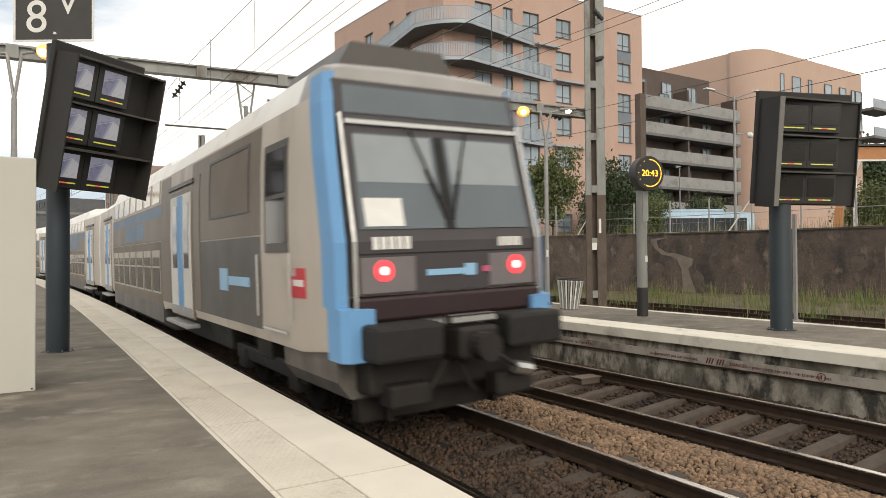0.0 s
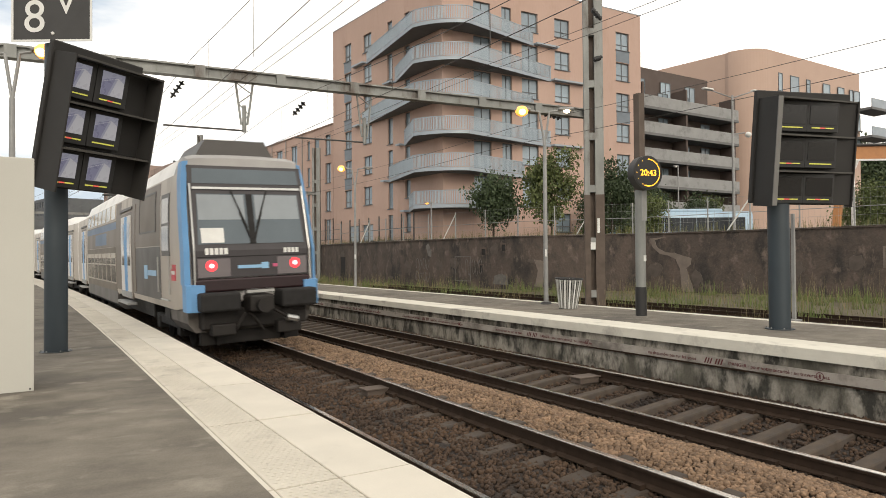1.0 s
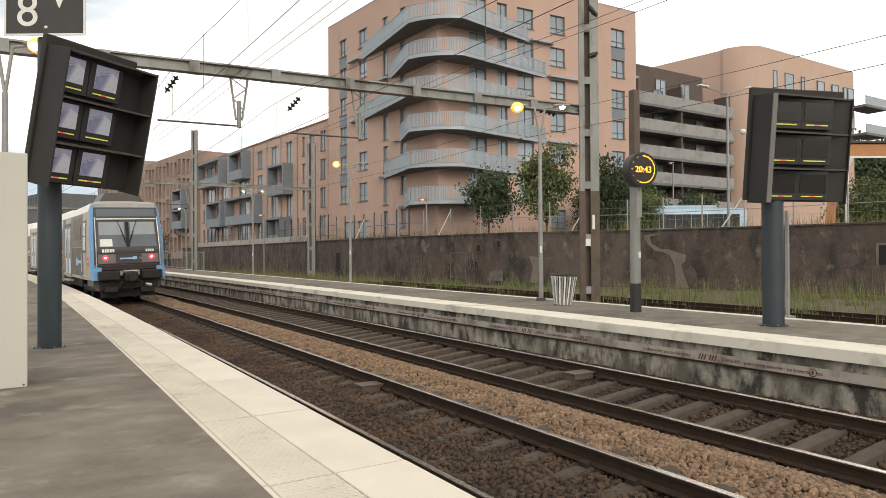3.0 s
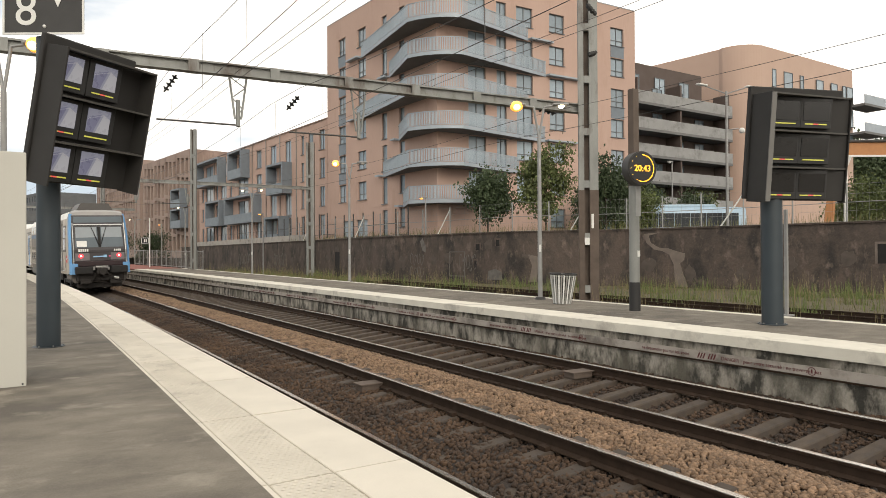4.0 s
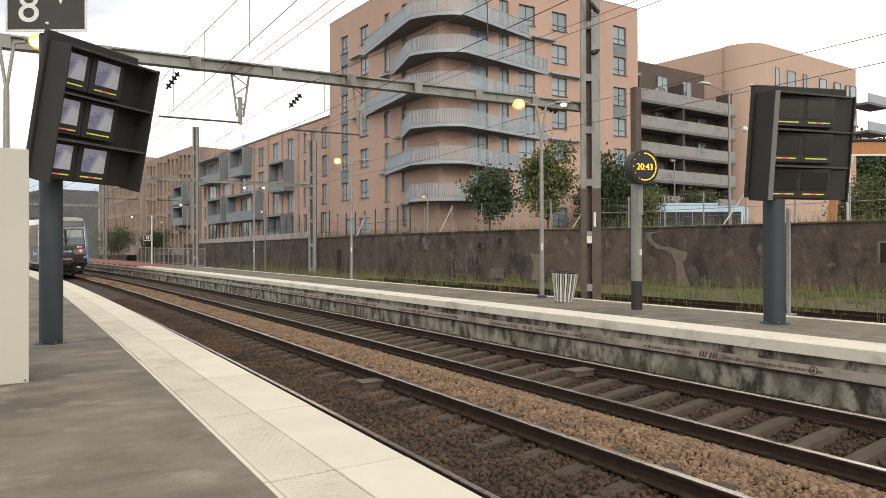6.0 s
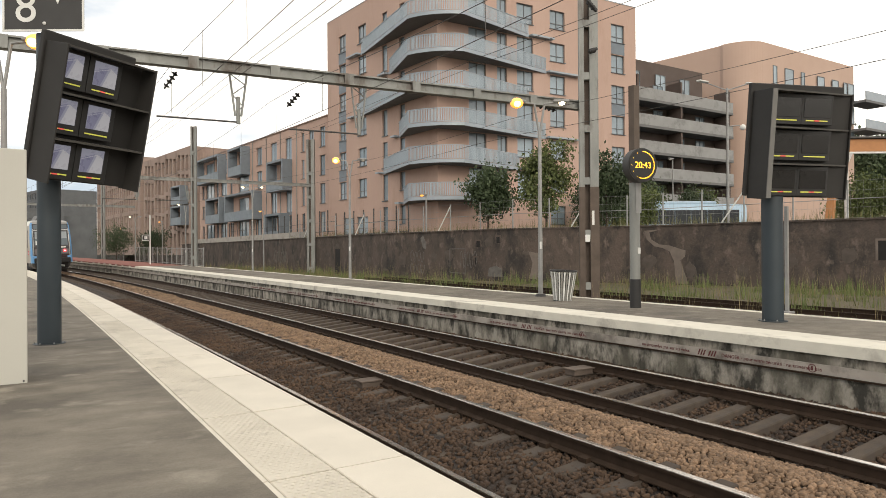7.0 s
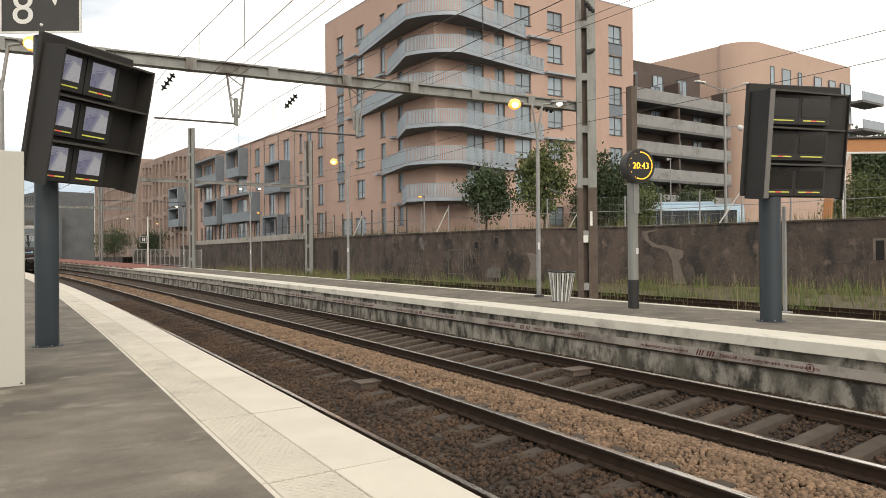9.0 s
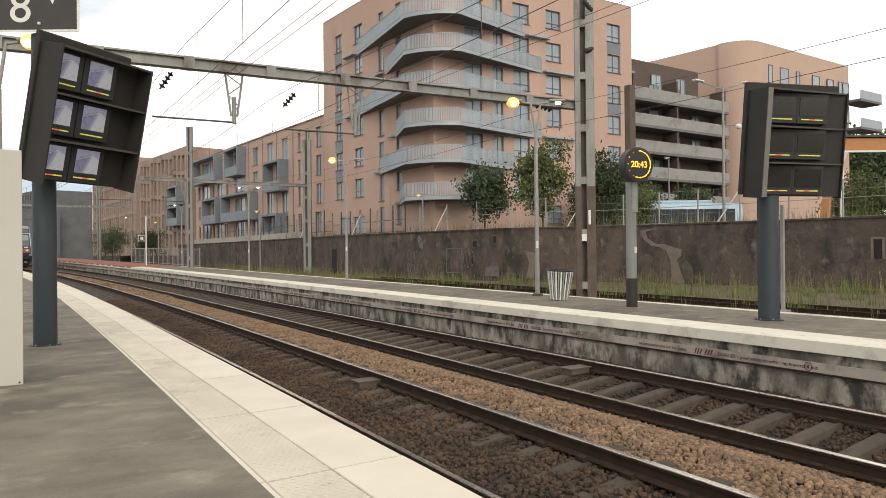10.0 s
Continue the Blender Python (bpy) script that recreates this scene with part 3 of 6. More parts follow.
BALCFRONT = mat("blue_grey_balcony_front", (0.20, 0.235, 0.265), (0.16, 0.19, 0.215), 1.5, 0.55, 0.03)
BLUEGREY = mat("distant_grey_render", (0.13, 0.135, 0.14), (0.09, 0.095, 0.10), 0.4, 0.9, 0.05)
PARAPET_PALE = mat("pale_street_parapet", (0.42, 0.39, 0.35), (0.33, 0.305, 0.27), 1.2, 0.9, 0.2, stain=(0.2, 0.18, 0.16), stain_scale=1.1, stain_at=0.58)
LB0, LB1 = (22.2, 105.7), (26.3, 64.5)
cols = [(1.2, 1.0, 1.9, 0.3), (3.0, 3.4, 2.1, 0.15), (7.4, 1.0, 2.2, 0.1), (9.4, 2.4, 2.1, 0.1), (13.0, 0.9, 2.0, 0.2), (16.2, 3.6, 2.1, 0.1), (22.4, 1.7, 2.2, 0.1), (26.8, 1.8, 2.5, 0.1), (31.0, 1.7, 2.6, 0.1),
        (35.2, 0.75, 2.1, 0.05), (37.0, 1.2, 2.1, 0.05), (39.6, 1.2, 2.1, 0.05)]
long_block = simple_block("long_apartment_block", "long four-storey salmon apartment block with grey box balconies", LB0, LB1, 12, STREETZ - 1.0, 16.3, 5, 2.98, cols, RENDERPINK,
                          boxes=[(1.6, 10.0, 12.2, 15.6), (15.4, 4.8, 12.2, 15.6), (28.2, 4.6, 9.2, 12.5), (6.2, 5.8, 6.3, 9.6), (14.0, 10.0, 6.3, 9.6), (27.6, 4.4, 3.4, 6.4)])
d_ = (Vector((*LB1, 0)) - Vector((*LB0, 0))).normalized()
m_ = Matrix.Translation((*LB0, 0)) @ Matrix.Rotation(math.atan2(d_.y, d_.x), 4, "Z")
for u in (25.6, 29.7, 34.1, 6.9, 21.2):
    part("downpipe", rod(B(), m_ @ Vector((u, -0.06, 2.4)), m_ @ Vector((u, -0.06, 16.2)), 0.05, seg=6), GALVD, long_block)
part("roof_edge", box(B(), -0.1, 41.5, -0.12, 0.3, 16.3, 16.4, m_), GREYPINK_SHADED, long_block)
for k in range(4):
    for u, w in ((26.8, 1.8), (31.0, 1.7)):
        zt = 16.3 - 1.0 - k * 2.98
        part("infill_panel", box(B(), u + 0.05, u + w - 0.05, -0.03, 0.05, zt - 2.92, zt - 2.62, m_), INFILL, long_block)
cols = [(0.7 + 1.95 * i, 1.2, 2.5, 0.2 * ((i * 7) % 3)) for i in range(12)]
simple_block("rear_apartment_block", "four-storey salmon apartment block with narrow windows", (18.0, 133.0), (21.5, 109.0), 12, STREETZ - 1.5, 19.0, 5, 3.1, cols, GREYPINK_SHADED, glass=WINDOWGLASS, deep_set=0.5,
             boxes=[(18.4, 5.0, 6.6, 9.4), (18.6, 4.4, 9.9, 12.6)])
cols = [(0.8 + 2.1 * i, 1.3, 2.5, 0.15 * (i % 2)) for i in range(20)]
simple_block("far_apartment_block", "distant salmon apartment block with narrow windows", (14.0, 180.0), (17.8, 136.0), 12, STREETZ - 1.5, 20.4, 5, 3.2, cols, GREYPINK_SHADED, glass=WINDOWGLASS, deep_set=0.5)
cols = [(1.5 + 2.4 * i, 1.4, 1.8, 0) for i in range(14)]
simple_block("distant_block", "distant grey housing block", (-6.0, 258.0), (4.0, 222.0), 14, 0, 21.0, 6, 3.0, cols, BLUEGREY, glass=WINDOWGLASS)
simple_block("distant_block", "distant dark grey stepped housing block", (-16.0, 240.0), (-4.0, 214.0), 14, 0, 15.0, 4, 3.0, cols[:12], BLUEGREY, glass=WINDOWGLASS)
# low pale parapet at the foot of the long block
low = thing("parapet_wall", "low pale concrete wall at the edge of the street", "parapet wall", kind="structure")
for i in range(17):
    a, b = Vector((21.75 + 0.095 * i, 108.0 - 2.75 * i, 0)), Vector((21.75 + 0.095 * (i + 1), 108.0 - 2.75 * (i + 1) + 0.03, 0))
    dv = (b - a) / 2
    mesh_part("panel", bars_mesh("panel", [((a + b) / 2 + Vector((0, 0, 3.85)), dv, (0.11, 0, 0), (0, 0, 0.36))], PARAPET_PALE), low)

# dark building with deep balconies
PARAPET = mat("pale_grey_parapet", (0.30, 0.30, 0.295), (0.24, 0.24, 0.235), 1.0, 0.8, 0.1, stain=(0.17, 0.17, 0.165), stain_scale=0.7, stain_at=0.58)
dark = thing("balcony_building", "brown clad apartment block with deep grey balconies", "apartment building")
bm = B()
box(bm, 48.0, 66.0, 47.0, 60.0, STREETZ, 18.6)
part("wall", bm, BROWNPANEL, dark)
bm = B()
box(bm, 47.5, 65.0, 48.2, 60.0, 18.6, 22.2)
part("penthouse", bm, BROWNPANEL, dark, "dark brown set-back top storey")
for k in range(6):
    z = 17.2 - 2.62 * k
    bm = B()
    box(bm, 46.8, 66.0, 45.0, 47.0, z - 0.25, z)
    bal = part("balcony", bm, CONCGREY, dark, "long grey balcony")
    bm = B()
    box(bm, 46.8, 66.0, 45.0, 45.1, z, z + 1.1, bevel=0.02)
    part("parapet", bm, PARAPET, bal)
    for i, u in enumerate((48.6, 51.6, 55.2, 58.6, 62.0)):
        if (k + i) % 3 != 1:
            window(dark, (0, 46.9), (1, 0), u, u + 1.5, z + 0.05, z + 2.15, depth=0.05)
    for x in (50.9, 57.4, 65.4):
        part("divider", box(B(), x, x + 0.25, 45.15, 47.0, z, z + 2.35), BROWNPANEL, bal)
for u in (49.5, 53.0, 57.0, 61.0):
    window(dark, (0, 48.1), (1, 0), u, u + 1.6, 19.0, 21.0, depth=0.05)

# rounded block behind
rnd = thing("rounded_building", "orange-brown rendered block with a rounded corner", "apartment building")
pts = [(67.0, 60.0), (68.8, 48.6)] + [(72.0 - 3.4 * math.cos(a), 48.4 - 3.4 * math.sin(a)) for a in [math.radians(6 * i) for i in range(1, 15)]] + [(92.0, 45.2), (93.0, 60)]
bm = prism(B(), pts, STREETZ, 26.0)
part("wall", bm, ROUNDPINK, rnd)
for k in range(3):
    for u, w in ((73.6, 0.8), (76.0, 1.8), (79.4, 0.8), (83.0, 1.6), (86.4, 1.5), (89.2, 0.8), (90.2, 1.5)):
        window(rnd, (0, 45.02), (1, 0), u, u + w, 21.4 - 3 * k, 23.6 - 3 * k, depth=0.03, bars=1)
for z in (21.2, 17.6):
    bm = B()
    box(bm, 90.6, 96.0, 43.0, 45.4, z - 0.3, z)
    bal = part("balcony", bm, CONCGREY, rnd, "grey corner balcony")
    bm = B()
    box(bm, 90.6, 96.0, 43.0, 43.08, z, z + 1.1)
    box(bm, 95.92, 96.0, 43.08, 45.4, z, z + 1.1)
    part("parapet", bm, GREYMETAL, bal)

# ---------- train ----------
HW = 1.44


def section(y, zb, zt, lean=0.0, w=HW, k=1.0):
    """Half outline of the car body from its sill over the roof; k squares the roof's shoulders."""
    half = [(-w + 0.03, zb), (-w, zb + 0.15), (-w, 2.6), (-w + 0.03, 3.4), (-w + 0.08, 4.02), (-w + 0.10 + 0.14 * k, zt - 0.14 * k), (-w + 0.2 + 0.3 * k, zt - 0.03), (-0.35, zt)]
    full = half + [(-x, z) for x, z in half[::-1]]
    return [(x, y + lean * max(0.0, (z - 2.3) / 1.8), z) for x, z in full]


def loft(bm, rings, mi=0):
    vr = [[bm.verts.new(q) for q in r] for r in rings]
    n = len(vr[0])
    for a, b in zip(vr, vr[1:]):
        for j in range(n):
            bm.faces.new((a[j], a[(j + 1) % n], b[(j + 1) % n], b[j])).material_index = mi
    bm.faces.new(vr[0])
    bm.faces.new(vr[-1][::-1])
    return bm


CARLEN = 24.6


def side_x(z, w=HW):
    return -(w if z < 2.6 else w - 0.03 * (z - 2.6) / 0.8 if z < 3.4 else w - 0.03 - 0.05 * (z - 3.4) / 0.62)


def side_panel(name, y0, y1, z0, z1, material, parent, proud=0.006, thick=0.02, label="", both=True, bevel=0.0):
    made = []
    for sgn in ((1, -1) if both else (1,)):
        bm = B()
        zs = [z0] + [b for b in (2.6, 3.4) if z0 < b < z1] + [z1]
        loop = [(y0, z) for z in zs] + [(y1, z) for z in zs[::-1]]
        a, b = [[bm.verts.new((sgn * (side_x(z) - k), y, z)) for y, z in loop] for k in (proud, proud - thick)]
        n, q = len(loop), len(zs)
        for i in range(q - 1):
            for r in (a, b):
                bm.faces.new((r[i], r[n - 1 - i], r[n - 2 - i], r[i + 1]))
        for i in range(n):
            bm.faces.new((a[i], b[i], b[(i + 1) % n], a[(i + 1) % n]))
        made.append(part(name, bm, material, parent if sgn > 0 else OTHER_SIDE.get(parent.name, parent), label))
    if both:
        OTHER_SIDE[made[0].name] = made[1]
    return made[0]


OTHER_SIDE = {}


def bogie(parent, y):
    bm = B()
    for x in (-1.02, 1.02):
        box(bm, x - 0.08, x + 0.08, y - 1.7, y + 1.7, 0.42, 0.66, bevel=0.03)
        box(bm, x - 0.12, x + 0.12, y - 0.35, y + 0.35, 0.6, 0.95, bevel=0.03)
        for dy in (-1.25, 1.25):
            box(bm, x - 0.12, x + 0.12, y + dy - 0.2, y + dy + 0.2, 0.28, 0.6, bevel=0.03)
    box(bm, -1.0, 1.0, y - 0.3, y + 0.3, 0.45, 0.75)
    bg_ = part("bogie", bm, GREASE, parent, "dark greasy bogie frame")
    for dy in (-1.25, 1.25):
        bm = B()
        for x in (-0.76, 0.76):
            rod(bm, (x - 0.06, y + dy, 0.46), (x + 0.06, y + dy, 0.46), 0.46, seg=28)
        rod(bm, (-0.8, y + dy, 0.46), (0.8, y + dy, 0.46), 0.08)
        part("wheelset", bm, GREASE, bg_, smooth=True)


def doors(parent, y0):
    """A pair of sliding leaves in a dark recess, with a blue middle stripe and a step."""
    side_panel("door_surround", y0 - 0.15, y0 + 2.1, 0.95, 3.55, mat_flank, parent, 0.012, 0.03, "taupe door frame")
    side_panel("door_canopy", y0 - 0.22, y0 + 2.2, 3.62, 3.70, TRAIN_DARK, parent, 0.05, 0.06, "dark rain gutter over the doors")
    for i in range(2):
        a = y0 + i * 1.0
        leaf = side_panel("door_leaf", a, a + 0.96, 0.98, 3.46, TRAIN_WHITE, parent, 0.03, 0.03, "white sliding door leaf")
        side_panel("door_glass", a + 0.16 + 0.12 * i, a + 0.60 + 0.12 * i, 1.95, 3.25, SIDEGLASS, leaf, 0.036, 0.02)
        side_panel("door_stripe", a + (0.70 if i == 0 else 0.0), a + (0.955 if i == 0 else 0.24), 1.02, 3.44, TRAIN_BLUE, leaf, 0.036, 0.02)
        side_panel("door_foot", a, a + 0.96, 0.99, 1.16, GALV, leaf, 0.040, 0.02)
    for sx in (-1, 1):
        bm = box(B(), min(sx * 1.34, sx * 1.60), max(sx * 1.34, sx * 1.60), y0 - 0.1, y0 + 2.0, 0.78, 0.86, bevel=0.015)
        part("door_step", bm, GALV, parent, "grey metal door step")


def car_body(cab, y_len=CARLEN):
    car = thing("train_car", "double-deck commuter train end car with blue-framed grey cab" if cab else "beige and grey double-deck commuter train car", "train car", "train cars")
    bm = B()
    rings = []
    if cab:
        rings += [section(0.0, 1.20, 4.36, 0.42, HW - 0.05, 0.4), section(0.30, 1.10, 4.46, 0.34, HW, 0.6), section(1.2, 1.0, 4.50, 0.0, HW, 0.8), section(9.9, 1.0, 4.46)]
    else:
        rings += [section(0.12, 1.0, 4.32), section(4.2, 1.0, 4.36)]
    rings += [section(10.2 if cab else 4.6, 0.95, 4.56), section(y_len - 4.6, 0.95, 4.56), section(y_len - 4.2, 1.0, 4.36), section(y_len - 0.12, 1.0, 4.32)]
    loft(bm, rings)
    bm.normal_update()
    for f in bm.faces:
        c = f.calc_center_median()
        if (c.z > 3.98 or abs(f.normal.y) > 0.7) and (min(v.co.z for v in f.verts) > 3.95 or abs(f.normal.y) > 0.7):
            f.material_index = 2 if cab and c.y < 1.3 else 1
    part("body", bm, [TRAIN_BEIGE, TRAIN_ROOF, CABROOF], car, smooth=True)
    ys, ye = (10.3, y_len - 4.8) if cab else (4.8, y_len - 4.8)
    # low-slung belly between the bogies
    bm = loft(B(), [[(x, y, z) for x, z in ((-1.2, 0.42), (-HW, 0.62), (-HW, 1.1), (HW, 1.1), (HW, 0.62), (1.2, 0.42))] for y in (ys, ye)])
    part("lower_body", bm, TRAIN_DARK, car, "brown-grey lower deck flank")
    side_panel("lower_band", ys, ye, 1.05, 2.55, mat_lower, car, 0.006, 0.02, "brown-grey lower deck band")
    side_panel("middle_band", ys, ye, 2.56, 3.44, mat_flank, car, 0.006, 0.02, "taupe band between the decks")
    side_panel("blue_stripe", ys, ye, 3.16, 3.40, mat_stripe, car, 0.009, 0.02, "dull blue stripe below the upper windows")
    side_panel("blue_field", ys + 2.6, ys + 6.2, 2.66, 3.10, mat_stripe, car, 0.009, 0.02, "faded blue painted field")
    n = int((ye - ys) / 1.32)
    for i in range(n):
        y = ys + 0.25 + i * 1.32
        side_panel("window_frame", y - 0.05, y + 1.05, 1.30, 2.35, TRAIN_BEIGE, car, 0.012, 0.03)
        w1 = side_panel("window_lower", y, y + 1.0, 1.35, 2.30, SIDEGLASS, car, 0.016, 0.03)
        side_panel("window_bar", y, y + 1.0, 1.92, 1.96, TRAIN_BEIGE, w1, 0.022, 0.02)
        side_panel("window_upper", y, y + 1.0, 3.50, 4.02, WARMGLASS, car, 0.016, 0.05)
        side_panel("window_vent", y, y + 1.0, 2.18, 2.30, TRAIN_BEIGE, w1, 0.021, 0.02)
    # under-gear and couplings
    bogie(car, 3.6)
    bogie(car, y_len - 3.6)
    part("underframe_box", box(B(), -1.15, 1.15, 5.4, ys - 0.1, 0.5, 1.0, bevel=0.04), GREASE, car)
    part("underframe_box", box(B(), -1.15, 1.15, ye + 0.1, max(y_len - 5.5, ye + 0.3), 0.5, 1.0, bevel=0.04), GREASE, car)
    bm = B()
    box(bm, -1.1, 1.1, y_len - 0.15, y_len + 0.2, 1.1, 3.9)
    part("gangway", bm, RUBBER, car, "black gangway bellows")
    doors(car, y_len - 4.0)
    if not cab:
        doors(car, 2.0)
        return car
    doors(car, 7.05)
    # side of the cab
    side_panel("flank_field", 2.62, 7.0, 2.47, 3.98, mat_flank, car, 0.006, 0.02, "taupe painted flank behind the cab")
    side_panel("flank_field", 6.55, 6.98, 1.15, 2.47, mat_flank, car, 0.006, 0.02)
    side_panel("flank_field", 9.2, 10.3, 1.15, 3.98, mat_flank, car, 0.006, 0.02)
    side_panel("narrow_door", 6.30, 6.78, 1.2, 3.72, mat_flank, car, 0.02, 0.03, "narrow service door")
    side_panel("grille_window", 3.2, 5.5, 2.86, 3.78, mat_lower, car, 0.012, 0.03, "brown louvred side panel")
    for y0, y1, z0, z1 in ((3.15, 5.55, 3.78, 3.83), (3.15, 5.55, 2.82, 2.87), (3.15, 3.2, 2.87, 3.78), (5.5, 5.55, 2.87, 3.78)):
        side_panel("panel_frame", y0, y1, z0, z1, TRAIN_DARK, car, 0.022, 0.03)
    cw = side_panel("cab_door_frame", 1.50, 2.42, 2.22, 3.66, TRAIN_DARK, car, 0.014, 0.03, "cab side window frame")
    side_panel("cab_side_glass", 1.58, 2.34, 2.34, 2.92, SIDEGLASS, cw, 0.02, 0.02)
    side_panel("cab_side_glass", 1.58, 2.34, 2.98, 3.56, SIDEGLASS, cw, 0.02, 0.02)
    side_panel("dark_flank", 2.65, 6.55, 1.15, 2.45, TRAIN_DARK, car, 0.008, 0.02, "dark grey painted flank")
    for y0, w, z0, z1 in ((3.2, 1.15, 1.72, 1.86), (4.4, 0.5, 1.62, 1.98)):
        side_panel("flank_lettering", y0, y0 + w, z0, z1, SIGNBLUE, car, 0.014, 0.02, "pale blue operator mark")
    em = side_panel("emblem", 0.94, 1.40, 1.66, 2.02, SIGNRED, car, 0.012, 0.02, "red operator emblem")
    side_panel("emblem_bar", 1.0, 1.34, 1.80, 1.88, PAPER, em, 0.016, 0.02)
    side_panel("emblem_fade", 1.26, 1.42, 1.92, 2.04, TRAIN_BEIGE, em, 0.018, 0.02)
    # cab skirt below the flank
    bm = loft(B(), [[(x, y, z) for x, z in ((-1.22, 0.55), (-1.36, 0.75), (-1.37, 1.12), (1.37, 1.12), (1.36, 0.75), (1.22, 0.55))] for y in (0.25, 2.0)])
    part("skirt", bm, SKIRT, car, "dirty grey step skirt")
    # narrow handrails
    bm = B()
    for y in (1.30, 2.62):
        rod(bm, (-HW - 0.07, y, 1.35), (-HW - 0.07, y, 2.2), 0.018)
    rod(bm, (-HW - 0.05, 1.5, 1.2), (-HW - 0.05, 2.4, 1.2), 0.02)
    part("handrail", bm, CHROME, car)
    # blue corner posts that wrap the end
    yl = lambda z: -0.03 + 0.42 * max(0.0, (z - 2.3) / 1.8)
    for sx in (-1, 1):
        bm = B()
        rings = []
        for z in (1.02, 1.58, 1.60, 2.3, 3.3, 3.9, 4.26):
            xo = -side_x(min(z, 4.0)) + 0.014 - (0.0 if z < 4.0 else 0.05)
            xi = xo - (0.36 if z < 1.59 else 0.10)
            y = yl(z) - (0.12 if z < 1.59 else 0.0)
            rings.append([(sx * xo, y + 0.44, z), (sx * xo, y + 0.08, z), (sx * (xo - 0.08), y, z), (sx * xi, y - 0.015, z), (sx * xi, y + 0.2, z)])
        loft(bm, rings)
        part("corner_post", bm, TRAIN_BLUE, car, "light blue painted cab corner")
        bm = B()
        for z0, z1 in ((1.55, 2.3), (2.3, 3.75)):
            rod(bm, (sx * 1.27, yl(z0) - 0.05, z0), (sx * (1.27 if z1 < 3 else 1.25), yl(z1) - 0.05, z1), 0.024)
        part("grab_rail", bm, CHROME, car)

    def face(name, x0, x1, z0, z1, material, proud=0.03, thick=0.05, label="", parent=car, x2=None, x3=None):
        bm = B()
        x2, x3 = x0 if x2 is None else x2, x1 if x3 is None else x3
        vs = []
        for k in (proud, proud - thick):
            for x, z in ((x0, z0), (x1, z0), (x3, z1), (x2, z1)):
                vs.append(bm.verts.new((x, yl(z) - k, z)))
        a, b = vs[:4], vs[4:]
        bm.faces.new(a)
        bm.faces.new(b[::-1])
        for i in range(4):
            bm.faces.new((a[i], b[i], b[(i + 1) % 4], a[(i + 1) % 4]))
        return part(name, bm, material, parent, label)
    face("face_lower", -1.31, 1.31, 1.72, 2.3, FACEGREY, 0.02, 0.06, "dark grey lower cab face")
    face("face_upper", -1.31, 1.31, 2.3, 4.17, FACEGREY, 0.02, 0.06, "dark grey cab face", x2=-1.27, x3=1.27)
    face("destination_panel", -1.19, 1.19, 3.77, 4.10, CABGLASS, 0.035, 0.03, "dark glossy destination panel", x2=-1.17, x3=1.17)
    face("wiper_bar", -1.20, 1.20, 3.64, 3.69, CHROME, 0.06, 0.04, "pale wiper bar")
    for x0, x1 in ((-1.17, -0.07), (0.07, 1.17)):
        pane = face("windscreen", x0, x1, 2.44, 3.54, CABGLASS, 0.035, 0.03, "slightly reflective windscreen pane", x2=x0 * (0.96 if x0 < -1 else 1), x3=x1 * (0.96 if x1 > 1 else 1))
        face("sun_blind", x0 + 0.05, x1 - 0.05, 2.97, 3.52, BLIND, 0.0385, 0.006, "pale lowered blind", pane)
    face("windscreen_post", -0.07, 0.07, 2.44, 3.54, RUBBER, 0.04, 0.03)
    face("notice", -1.10, -0.62, 2.47, 2.79, PAPER, 0.044, 0.008, "white paper notice behind the glass")
    for x in (-0.4, 0.4):
        bm = B()
        rod(bm, (x, yl(3.62) - 0.08, 3.62), (x * 0.25, yl(2.75) - 0.06, 2.78), 0.014)
        rod(bm, (x * 0.6, yl(3.15) - 0.07, 3.14), (x * 0.12, yl(2.6) - 0.06, 2.55), 0.02)
        part("wiper", bm, RUBBER, car)
    face("seam", -1.22, 1.22, 2.155, 2.175, RUBBER, 0.024, 0.02)
    for sx in (-1, 1):
        x0, x1 = sorted((sx * 0.52, sx * 1.2))
        face("lamp_panel", x0, x1, 1.74, 2.13, LAMPPANEL, 0.035, 0.04, "grey tail lamp panel")
        bm = B()
        rod(bm, (sx * 0.92, -0.075, 1.98), (sx * 0.92, -0.03, 1.98), 0.12, seg=24)
        lp = part("tail_lamp", bm, REDLAMP, car, "glowing red tail lamp", smooth=True)
        bm = B()
        rod(bm, (sx * 0.92, -0.085, 1.98), (sx * 0.92, -0.07, 1.98), 0.048, seg=20)
        part("lamp_core", bm, REDCORE, lp)
        bm = B()
        rod(bm, (sx * 0.62, -0.06, 1.86), (sx * 0.62, -0.02, 1.86), 0.075, seg=20)
        part("dark_lamp", bm, SIDEGLASS, car, smooth=True)
    face("operator_strip", -0.36, 0.28, 1.90, 1.97, SIGNBLUE, 0.03, 0.02, "pale blue operator lettering bar")
    face("operator_square", 0.16, 0.32, 1.88, 2.02, SIGNBLUE, 0.034, 0.02)
    face("operator_mark", 0.42, 0.60, 1.91, 1.98, PINKMARK, 0.034, 0.02)
    bm = B()
    box(bm, -1.3, 1.3, -0.10, 0.6, 1.42, 1.70, bevel=0.04)
    part("bumper_beam", bm, REDDARK, car, "dark red bumper beam")
    for sx in (-1, 1):
        bm = B()
        x0, x1 = sorted((sx * 0.44, sx * 1.26))
        box(bm, x0, x1, -0.52, 0.2, 1.03, 1.42, bevel=0.05)
        part("crash_buffer", bm, RUBBER, car, "black block-shaped buffer")
    bm = B()
    box(bm, -0.26, 0.26, -0.55, 0.2, 0.98, 1.33, bevel=0.04)
